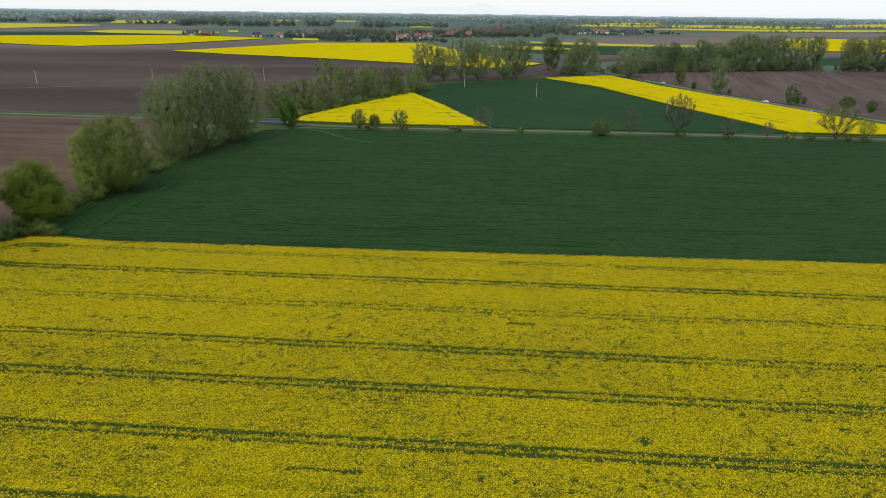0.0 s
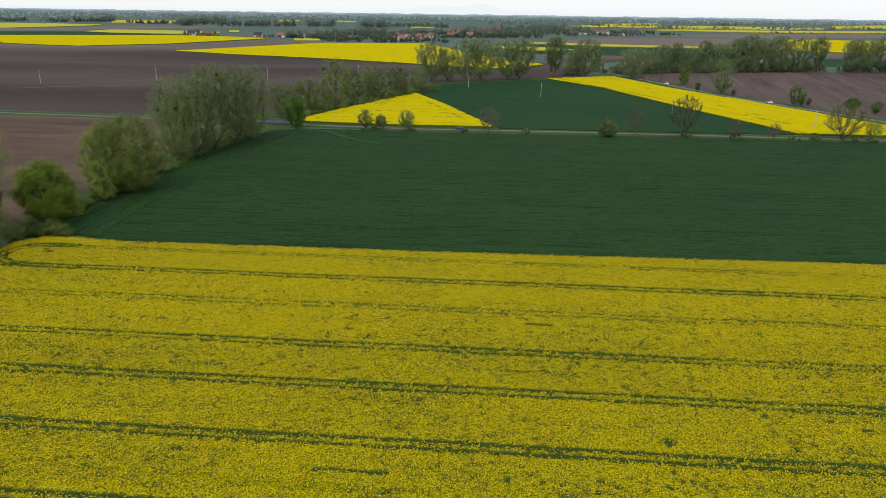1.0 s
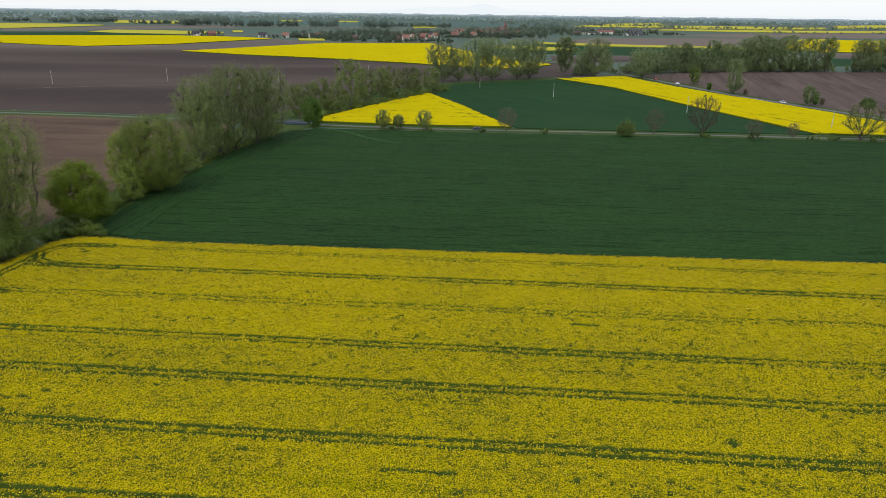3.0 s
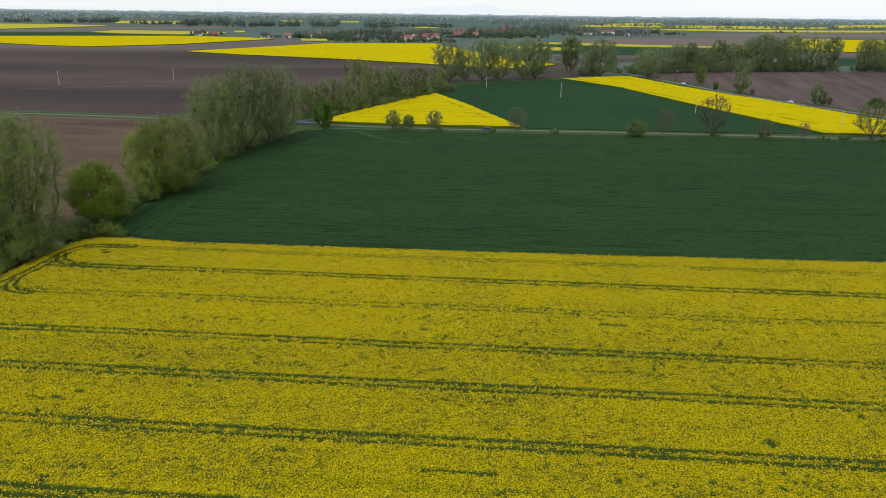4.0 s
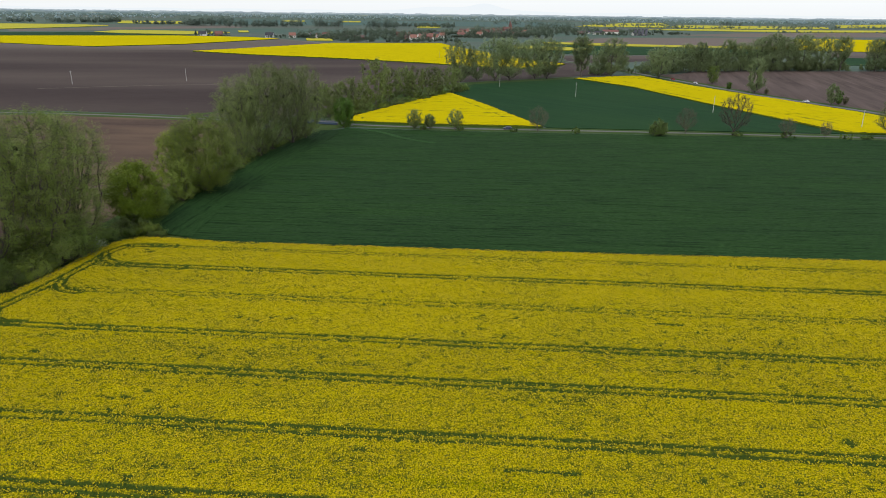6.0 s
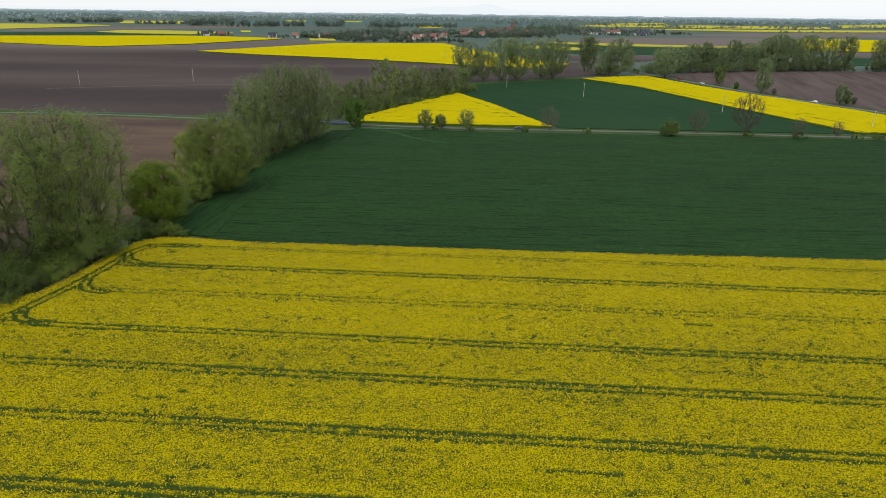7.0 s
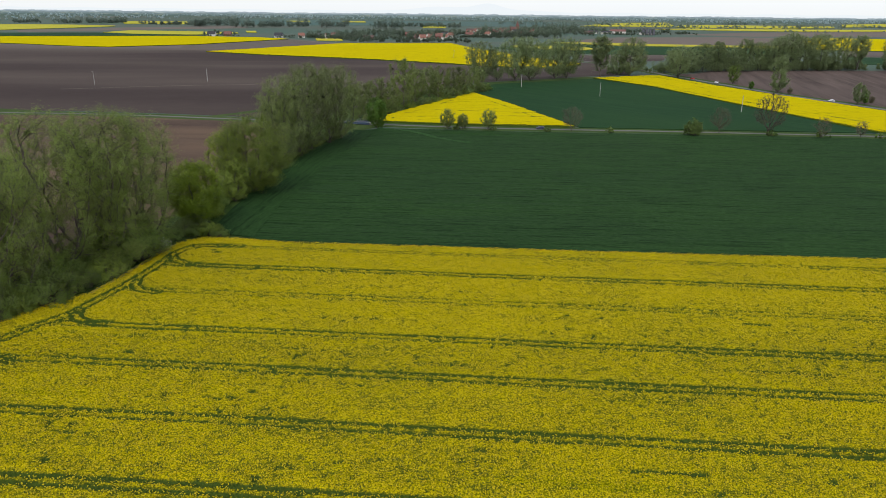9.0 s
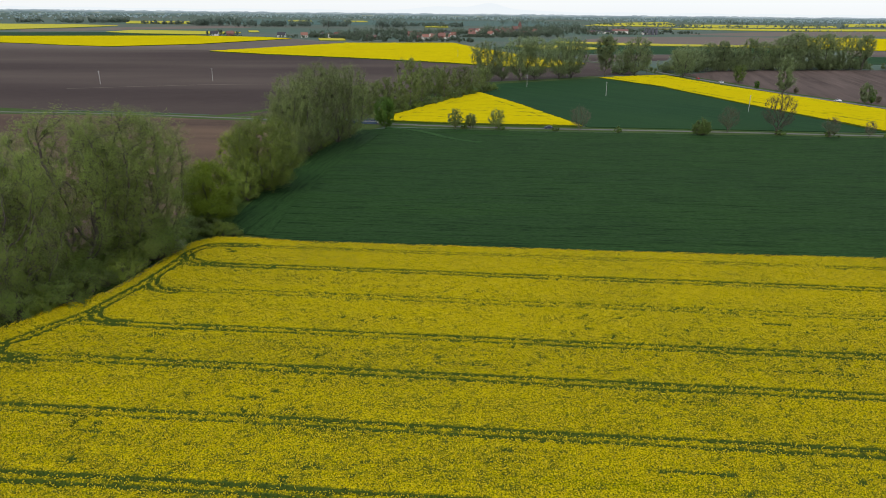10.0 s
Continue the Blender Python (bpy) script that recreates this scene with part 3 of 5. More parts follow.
# plants with two or three blossom heads each; closer together where the field lies nearer
count = 430000
bx = rng.uniform(-140, 112, count)
by = 52 + 110 * rng.uniform(0, 1, count) ** 0.97
seen = inside(bx, by, RAPE_OUT) & (np.abs(bx + 23) < 34 + by * 0.68)
bx, by = bx[seen], by[seen]
thin = tracks(bx, by)
patchy = 0.85 * vnoise(bx, by, 0.48, 30) + 0.15 * vnoise(bx * 0.3, by + SLOPE * bx, 1.1, 31)
full = rng.rand(len(bx)) > np.clip(1.45 * thin + 2.0 * (0.42 - patchy) - np.clip((by - 95) / 160, 0, 0.3), 0.03, 1.0)
bz = 1.16 + 0.16 * (vnoise(bx, by, 0.9, 9) - 0.5) + 0.14 * (vnoise(bx, by, 14, 12) - 0.5) - 0.35 * thin + rng.normal(0, 1, len(bx)) * np.interp(by, [80, 140], [0.10, 0.045])
plant = np.stack([bx, by, bz], 1)
bloom = plant[full]
heads_object("blossoms", bloom, rng.uniform(0.055, 0.125, len(bloom)), rng, BLOSSOM, rapeseed)
low = plant[~full] - np.array([0, 0, 0.25]) - np.array([0, 0, 0.5]) * thin[~full][:, None]
near = plant[full][plant[full][:, 1] < 106][::2]
low = np.concatenate([low, near + rng.normal(size=near.shape) * 0.12 - np.array([0, 0, 0.10])])
quads_object("leaves", leaf_quads(low, 0.22, rng, 0.3, 1.6)[:, :3], STALK, rapeseed)


def rape_sheet(outline, turn, near, spacing, lines, label, step=0.8):
    """A field farther off, its canopy broken by tramlines that run at the angle turn."""
    xs, ys = [p[0] for p in outline], [p[1] for p in outline]
    ax, ay = np.arange(min(xs), max(xs) + step, step), np.arange(min(ys), max(ys) + step, step)
    mx, my = np.meshgrid(ax, ay)
    c, s = math.cos(radians(turn)), math.sin(radians(turn))
    across, down = my * c - mx * s, mx * c + my * s
    h = 1.15 + 0.25 * (vnoise(mx, my, 2.0, 41) - 0.5) + 0.42 * (vnoise(down * 0.08, across, 2.2, 42) - 0.45)
    for k in range(lines):
        d = np.abs(np.abs(across - near - k * spacing + 0.8 * (vnoise(down, down * 0, 30, 43) - 0.5)) - 0.9)
        h -= 0.45 * np.clip(1.5 - d / 0.5, 0, 1) * np.clip(2.2 * vnoise(down, across, 9, 44 + k) - 0.7, 0, 1)
    border = away(mx, my, outline + outline[:1])
    h -= 0.5 * np.clip(1 - np.abs(border - 7.5) / 0.9, 0, 1) * np.clip(2.4 * vnoise(mx, my, 9, 47) - 0.8, 0, 1)
    h *= 0.75 + 0.25 * np.clip(border / 0.8, 0, 1)
    ok = inside((mx[:-1, :-1] + mx[1:, 1:]) / 2, (my[:-1, :-1] + my[1:, 1:]) / 2, outline)
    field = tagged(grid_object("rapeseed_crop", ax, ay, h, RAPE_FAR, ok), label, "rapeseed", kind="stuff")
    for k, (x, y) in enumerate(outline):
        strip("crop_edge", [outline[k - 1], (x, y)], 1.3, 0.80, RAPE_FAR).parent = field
    return field


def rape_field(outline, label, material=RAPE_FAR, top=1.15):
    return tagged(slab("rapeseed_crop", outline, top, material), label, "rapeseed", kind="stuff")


rape_sheet([(-75.6, 349.5), (-48, 344.5), (2, 339.5), (22.5, 338.6), (0, 418), (-20.5, 478), (-25, 482.5), (-38, 455), (-53, 416), (-77, 361)], -8, 352, 14, 9, "triangular field of bright yellow rapeseed beside the lane")
rape_sheet([(87.5, 601), (138, 628), (153, 630), (172, 545), (209, 437), (233, 355), (249, 324.5), (205, 327.5), (170, 330.5), (143.5, 431), (119.8, 535)], -71.5, 255, 15, 6, "long strip of bright yellow rapeseed along the main road")
rape_sheet([(-355, 926), (-270, 875), (-142, 818), (-39, 757), (-2, 728), (49.5, 706), (88, 733), (108, 770), (72, 850), (38, 960), (-8, 1130), (-30, 1236), (-212, 1195), (-310, 1007)], -5, 700, 24, 24, "wide yellow rapeseed field in front of the village", 2.5)
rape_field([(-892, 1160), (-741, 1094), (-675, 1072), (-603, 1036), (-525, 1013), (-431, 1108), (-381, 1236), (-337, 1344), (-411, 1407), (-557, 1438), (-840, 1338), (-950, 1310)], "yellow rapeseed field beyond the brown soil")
FAR_RAPE = [
    [(-1107, 1643), (-1097, 1754), (-1053, 1931), (-1027, 2133), (-1058, 2199), (-1237, 2271), (-1407, 2255), (-1600, 2239), (-1500, 1700)],
    [(-814, 1607), (-720, 1541), (-576, 1519), (-514, 1630), (-530, 1680), (-673, 1738), (-817, 1751)],
    [(-1157, 2485), (-944, 2520), (-1121, 2996), (-1371, 2947)],
    [(-747, 3207), (-649, 3236), (-709, 3541), (-816, 3506)],
    [(-493, 3210), (-393, 3222), (-436, 3577), (-547, 3562)],
    [(-110, 2347), (-33, 2363), (-37, 2586), (-120, 2568)],
    [(-511, 1690), (-489, 1697), (-523, 1814), (-546, 1804)],
    [(-273, 1284), (-226, 1288), (-242, 1376), (-291, 1372)],
]
FAR_RAPE_EAST = [
    [(158, 1298), (177, 1269), (257, 1216), (350, 1199), (485, 1175), (550, 1167), (575, 1229), (510, 1238), (369, 1264), (274, 1294), (163, 1335)],
    [(69, 1122), (118, 1051), (169, 1054), (200, 1085), (181, 1131), (130, 1165), (71, 1169)],
    [(500, 2835), (720, 2884), (875, 2866), (1060, 3400), (1265, 4208), (974, 3910), (670, 3323)],
    [(890, 2862), (1008, 2794), (1245, 2776), (1616, 3016), (1831, 3421), (1252, 3474), (1080, 3390)],
    [(665, 2428), (796, 2415), (963, 2353), (1140, 2331), (1544, 2481), (1721, 2532), (1926, 2835), (1724, 2771), (1286, 2633), (1068, 2612), (869, 2640)],
    [(1761, 3218), (2127, 3423), (2343, 3453), (3186, 4703), (2940, 4741), (2207, 4036)],
]
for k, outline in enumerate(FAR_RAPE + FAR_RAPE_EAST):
    rape_field(outline, "distant strip of yellow rapeseed on the plain", RAPE_HAZE, 1.15 + 0.04 * k)
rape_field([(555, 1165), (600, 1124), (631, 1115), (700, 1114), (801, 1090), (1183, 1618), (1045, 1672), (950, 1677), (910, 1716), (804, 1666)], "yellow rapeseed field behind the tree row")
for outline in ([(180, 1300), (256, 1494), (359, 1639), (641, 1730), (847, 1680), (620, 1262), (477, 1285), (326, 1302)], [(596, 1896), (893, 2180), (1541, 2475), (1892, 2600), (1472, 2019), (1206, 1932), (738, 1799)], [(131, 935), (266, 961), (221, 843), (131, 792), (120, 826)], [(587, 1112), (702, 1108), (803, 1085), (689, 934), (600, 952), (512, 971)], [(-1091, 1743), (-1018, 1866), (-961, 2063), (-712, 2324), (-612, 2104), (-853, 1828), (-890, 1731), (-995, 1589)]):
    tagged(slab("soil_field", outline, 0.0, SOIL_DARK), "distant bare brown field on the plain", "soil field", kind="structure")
for outline in ([(30, 1110), (92, 1000), (166, 965), (268, 969), (391, 944), (497, 1041), (543, 1150), (394, 1180), (254, 1196), (158, 1270)], [(505, 959), (593, 940), (681, 923), (613, 830), (515, 814), (428, 809)], [(-1027, 1523), (-969, 1546), (-826, 1605), (-539, 1482), (-600, 1450), (-912, 1350)], [(-900, 2600), (500, 2700), (600, 3900), (-1200, 3700)]):
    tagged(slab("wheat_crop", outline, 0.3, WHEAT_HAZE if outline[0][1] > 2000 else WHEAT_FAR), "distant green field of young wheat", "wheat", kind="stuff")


# ---- trees ----
def tube(verts, faces, points, radii, sides=5):
    start = len(verts)
    for k, p in enumerate(points):
        d = (points[min(k + 1, len(points) - 1)] - points[max(k - 1, 0)]).normalized()
        side = d.cross(Vector((0.31, 0.87, 0.2))).normalized()
        other = d.cross(side)
        for s in range(sides):
            a = 2 * math.pi * s / sides
            verts.append(p + (side * math.cos(a) + other * math.sin(a)) * radii[k])
    for k in range(len(points) - 1):
        for s in range(sides):
            a, b = start + k * sides + s, start + k * sides + (s + 1) % sides
            faces.append((a, b, b + sides, a + sides))
    faces.append(tuple(start + (len(points) - 1) * sides + s for s in range(sides)))


def bent(a, b, rng, sag=0.12, steps=4):
    """A crooked line from a to b that first rises and then leans out."""
    d = b - a
    out = [a.copy()]
    for k in range(1, steps):
        t = k / steps
        jit = Vector(rng.normal(size=3)) * d.length * 0.055
        out.append(a + Vector((d.x * t ** 1.25, d.y * t ** 1.25, d.z * t ** 0.85)) + jit + Vector((0, 0, d.length * sag * math.sin(math.pi * t) * 0.3)))
    out.append(b.copy())
    return out


def sprays(origins, ways, length, leaves, leaf_size, rng, droop=0.18, lean=0.0, slim=0.085):
    """Leafy shoots: thin cones of wood, and leaves along them. Returns triangles of wood and of leaves."""
    n = len(origins)
    long = length * rng.uniform(0.55, 1.35, n)
    ways = ways / np.linalg.norm(ways, axis=1)[:, None]
    sag = np.array([lean, -0.3 * lean, -droop])
    tips = origins + ways * long[:, None] + sag * long[:, None]
    side = np.cross(ways, np.array([0.31, 0.87, 0.2]))
    side /= np.linalg.norm(side, axis=1)[:, None]
    other = np.cross(ways, side)
    thick = (0.010 + 0.010 * long)[:, None]
    ring = [origins + (side * math.cos(a) + other * math.sin(a)) * thick for a in (0.0, 2.1, 4.2)]
    wood = np.concatenate([np.stack([ring[k], ring[(k + 1) % 3], tips], 1) for k in range(3)])
    pick = rng.randint(0, n, leaves)
    t = rng.uniform(0.05, 1.0, leaves) ** 0.8
    at = origins[pick] + ways[pick] * (long[pick] * t)[:, None] + sag * (long[pick] * t * t)[:, None]
    at += rng.normal(size=(leaves, 3)) * (slim * long[pick] * (0.45 + t))[:, None]
    at[:, 2] = np.maximum(at[:, 2], 0.15 + 0.2 * rng.rand(leaves))
    middle = np.array([0, 0, 0.45 * at[:, 2].max()])
    outward = (at - middle) / (np.abs(at - middle).max(0) + 0.01) + np.array([0, 0, 0.35])
    return wood, leaf_quads(at, leaf_size, rng, 0.0, 1.6, outward, 0.42)[:, :3]


def add_twigs(verts, faces, wood):
    start = len(verts)
    verts.extend(wood.reshape(-1, 3).tolist())
    faces.extend((start + 3 * k, start + 3 * k + 1, start + 3 * k + 2) for k in range(len(wood)))


def skeleton(rng, seed, height, width, low, shape, tips, hollow, rise, gaps):
    """Branches that grow towards points spread through the crown: places, parents and the crown's points."""
    r, mid, half = width / 2, (height + low) / 2, (height - low) / 2
    many = int(tips * gaps)
    z, a = rng.uniform(-1, 1, many), rng.uniform(0, 2 * math.pi, many)
    q = np.where(rng.rand(many) < 0.66, np.sqrt(rng.uniform(hollow ** 2, 1.0, many)), np.sqrt(rng.uniform(0.02, 1.0, many)))
    if shape == "vase":
        wide = np.where(z < 0.45, 0.62 + 0.36 * z, 0.78 - 0.8 * (z - 0.45))
    elif shape == "tall":
        wide = (1 - np.abs(z) ** 4.0) ** 0.5 * (0.95 + 0.05 * z)
    else:
        wide = np.sqrt(1 - np.abs(z) ** 2.3)
    ca, sa = np.cos(a), np.sin(a)
    lump = 0.84 + 0.28 * vnoise(ca * 1.5 + 5 + seed, sa * 1.5 + 5 + z * 1.6, 0.62, seed)
    x, y = ca * q * r * wide * lump, sa * q * r * wide * lump
    up = mid + z * half * (0.92 + 0.14 * vnoise(ca * q * 1.3 + 5 + seed, sa * q * 1.3 + 5, 0.42, seed + 9))
    # gaps between the lobes of the crown
    gap = vnoise(x + 60, y + 60 + 0.7 * up, width * 0.17, seed + 3) * 0.6 + vnoise(x + up * 0.5 + 60, y + 90 - up, width * 0.21, seed + 5) * 0.4
    order = np.argsort(gap + 0.22 * rng.rand(many))[::-1][:tips]
    goals = np.stack([x, y, up], 1)[order]
    kill = 0.80 * (4.0 * r * r * half * 0.7 / tips) ** (1 / 3)
    step = 0.62 * kill
    bole = max(2, int(low / step) + 1)
    places = [np.array([0.0, 0.0, -0.3])] + [np.array([rng.normal() * 0.03 * r, rng.normal() * 0.03 * r, low * (k + 1) / bole]) for k in range(bole)]
    parents = [-1] + list(range(bole))
    alive = np.ones(tips, bool)
    nearest, best = np.zeros(tips, int), np.full(tips, 1e9)
    fresh = list(range(len(places)))
    for turn in range(90):
        for k in fresh:
            v = goals - places[k]
            flat = np.hypot(v[:, 0], v[:, 1])
            far = np.sqrt((v * v).sum(1))
            alive &= far > kill
            far = far + 0.9 * np.maximum(0, rise * flat - v[:, 2])
            closer = far < best
            best[closer], nearest[closer] = far[closer], k
        if not alive.any():
            break
        fresh = []
        for k in np.unique(nearest[alive]):
            v = goals[alive & (nearest == k)] - places[k]
            v = (v / np.linalg.norm(v, axis=1)[:, None]).mean(0) + np.array([0, 0, 0.12]) + rng.normal(size=3) * 0.20
            fresh.append(len(places))
            places.append(places[k] + v / np.linalg.norm(v) * step)
            parents.append(int(k))
        if len(places) > tips * 5:
            break
    return np.array(places), parents


def tree(name, seed, height, width, leaf, leaves, leaf_size=0.4, tips=300, bole=0.16, shape="round", spray=1.6, mistletoe=0, hollow=0.45, bark=None, stout=1.0, rise=0.7, shoots=3, droop=0.18, lean=0.0, slim=0.085, gaps=1.5):
    """A tree at the origin: trunk and limbs that fork up to the twigs, a crown of leafy shoots, and mistletoe balls."""
    rng = np.random.RandomState(seed)
    root = new(name)
    places, parents = skeleton(rng, seed, height - spray * 0.25, max(width - spray * 0.5, width * 0.7), height * bole, shape, tips, hollow, rise, gaps)
    n = len(places)
    load, kids = np.zeros(n), [[] for _ in range(n)]
    for k in range(n - 1, -1, -1):
        load[k] = max(load[k], 1.0)
        if parents[k] >= 0:
            load[parents[k]] += load[k]
            kids[parents[k]].append(k)
    girth = np.maximum((0.010 * height + 0.010 * width) * stout * (load / load[0]) ** 0.56, 0.016)
    girth[0] *= 1.35
    verts, faces = [], []
    starts = [(0, None)]
    while starts:
        k, base = starts.pop()
        line = [base, k] if base is not None else [k]
        while kids[k]:
            main = max(kids[k], key=lambda j: load[j])
            starts += [(j, k) for j in kids[k] if j != main]
            k = main
            line.append(k)
        radii = [float(girth[j]) for j in line]
        if base is not None:
            radii[0] = min(radii[0], radii[1] * 1.15)
        radii[-1] *= 0.5
        tube(verts, faces, [Vector(places[j]) for j in line], radii, 7 if radii[0] > 0.2 else 5 if radii[0] > 0.08 else 3)
    ends = np.array([k for k in range(n) if load[k] <= 6 and parents[k] >= 0])
    ends = np.repeat(ends, shoots)
    grew = places[ends] - places[np.array(parents)[ends]]
    grew /= np.linalg.norm(grew, axis=1)[:, None]
    out = places[ends] * np.array([1, 1, 0])
    out /= np.linalg.norm(out, axis=1)[:, None] + 0.01
    way = grew * 0.7 + out * 0.35 + rng.normal(size=grew.shape) * 0.55 + np.array([0, 0, 0.25])
    wood, green = sprays(places[ends], way, spray, int(leaves), leaf_size, rng, droop, lean, slim)
    add_twigs(verts, faces, wood)
    mesh_object("trunk", verts, faces, bark or BARK, root, smooth=True)
    quads_object("crown", green, leaf, root)
    high = places[ends][places[ends][:, 2] > height * 0.5]
    for k in range(mistletoe):
        c = high[rng.randint(len(high))] * np.array([0.85, 0.85, 0.99])
        ball = rng.normal(size=(260, 3))
        ball /= np.linalg.norm(ball, axis=1)[:, None]
        rad = rng.uniform(0.4, 0.8)
        quads_object("mistletoe", leaf_quads(c + ball * rad * rng.uniform(0.5, 1.0, (260, 1)), 0.26, rng)[:, :3], LEAF_MISTLETOE, root, "dark round mistletoe ball")
    return root


def stand(ob, x, y, turn=0.0):
    ob.location, ob.rotation_euler = (x, y, 0), (0, 0, radians(turn))
    return ob


def shrub(name, seed, height, width, leaf, leaves, leaf_size=0.3, clumps=26, spray=None):
    """A many-stemmed shrub with leafy shoots down to the ground."""
    rng = np.random.RandomState(seed)
    root = new(name)
    verts, faces, cc = [], [], []
    for k in range(clumps):
        a, q = rng.uniform(0, 2 * math.pi), math.sqrt(rng.rand())
        c = Vector((math.cos(a) * q * width * 0.40, math.sin(a) * q * width * 0.40, height * (0.12 + 0.68 * rng.rand() * (1.05 - 0.6 * q * q))))
        foot = Vector((c.x * 0.25, c.y * 0.25, -0.2))
        tube(verts, faces, bent(foot, c, rng, 0.1, 3), [0.07, 0.05, 0.035, 0.012], 3)
        cc.append(tuple(c))
    at = np.repeat(np.array(cc), 6, 0)
    way = at * np.array([1, 1, 0.4]) / (0.4 * width) + rng.normal(size=at.shape) * 0.6 + np.array([0, 0, 0.35])
    wood, green = sprays(at, way, spray or height * 0.26, int(leaves * 1.3), leaf_size * 1.1, rng, 0.15, 0.0, 0.16)
    add_twigs(verts, faces, wood)
    mesh_object("woody_stem", verts, faces, BARK, root)
    quads_object("foliage", green, leaf, root)
    return root


POPLAR = "tall grey-green poplar with thin spring leaves and mistletoe, beside the creek"
for k, (x, y, h, w, n) in enumerate(((-138, 105, 26.5, 26, 34000), (-128.5, 120, 29, 27, 42000), (-123.5, 134, 35.5, 27, 48000), (-116, 145, 34.5, 22.5, 42000), (-112.5, 152, 32, 18.5, 30000), (-121, 140, 31, 20, 16000), (-139, 143, 28, 22, 18000), (-126, 156, 28, 18, 14000), (-134, 128, 27, 20, 16000))):
    t = tree("poplar", 11 + k, h, w, LEAF_POPLAR, n * 1.5, 0.195, 560 if n > 20000 else 320, 0.06, "round" if k in (1, 2) else "tall", 2.8, 3 if k < 5 else 2, 0.5, BARK, 1.5, 0.3, 3, 0.12, 0.18, 0.10, 1.6)
    tagged(stand(t, x, y), POPLAR, "tree", "creek trees")
maple = tree("maple", 31, 16.4, 17, LEAF_MAPLE, 46000, 0.29, 400, 0.04, "round", 1.6, 0, 0.45, BARK_DARK, 1.0, 0.3, 3, 0.1, 0.0, 0.22, 1.0)
tagged(stand(maple, -108.5, 174, 0), "round bright yellow-green maple in fresh leaf by the creek", "tree", "creek trees")
white_thorn = shrub("shrub", 35, 3.6, 4.2, LEAF_WHITE, 2600, 0.2, 24)
tagged(stand(white_thorn, -109.2, 152.5), "small white-blossoming shrub at the rapeseed corner", "shrub", "creek shrubs")
for k, (x, y, h, w, n, leaf, lab) in enumerate(((-102, 208, 23.5, 25, 70000, LEAF_WILLOW, "broad round willow with olive green spring leaves"), (-110.5, 209, 19.5, 14, 16000, LEAF_MAPLE, "bright green tree behind the broad willow"), (-104.5, 196, 12.5, 10, 11000, LEAF_WILLOW, "small olive green tree at the foot of the willow"))):
    t = tree("willow" if k != 1 else "tree", 41 + k, h, w, leaf, n, 0.27, (760, 300, 220)[k], 0.02, "round", (2.2, 1.7, 1.4)[k], 0, 0.5, BARK, 1.0, 0.3, 3, 0.05, 0.05, 0.15, 1.03)
    tagged(stand(t, x, y, 70 * k), lab, "tree", "creek trees")
for k, (x, y, h, w, n) in enumerate(((-103, 253, 31.5, 20, 26000), (-97, 278, 34.5, 22, 28000), (-88, 301, 31.5, 20, 24000), (-98.5, 264, 32, 19, 22000), (-108, 267, 24, 15, 12000), (-91.5, 290, 32.5, 20, 22000))):
    t = tree("poplar", 51 + k, h, w, LEAF_CREEK, n * 1.5, 0.25, 460, 0.05, "tall", 2.4, 4, 0.55, BARK, 1.1, 0.8, 3, 0.10, 0.05, 0.12, 1.15)
    tagged(stand(t, x, y, 55 * k), POPLAR, "tree", "creek trees")
cone = tree("young_tree", 61, 14.6, 11.5, LEAF_FRESH, 17000, 0.36, 170, 0.03, "round", 1.4, 0, 0.6, None, 1.0, 0.3, 3, 0.1, 0.0, 0.18, 1.2)
tagged(stand(cone, -75.2, 333, 0), "dense cone-shaped bright green tree beside the bridge", "tree")
for k, (x, y, h, w, n) in enumerate(((-77, 383, 18.5, 20, 6000), (-66, 403, 27.5, 18, 7000), (-60, 434, 20, 15, 4500), (-45, 443, 20.5, 16, 4500), (-33, 467, 19, 16, 4500), (-88, 366, 17, 15, 4000), (-52, 462, 19, 14, 3500), (-20, 492, 17, 13, 3500))):
    t = tree("willow", 71 + k, h * 1.04, w * 1.15, LEAF_CREEK, n * 2.6, 0.44, 220, 0.04, "tall", 2.0, 2 if k == 1 else 0, 0.55, TWIG, 1.0, 0.7, 3, 0.1, 0.0, 0.14, 1.25)
    tagged(stand(t, x, y, 33 * k), "olive green willow along the creek in thin leaf", "tree", "creek trees")

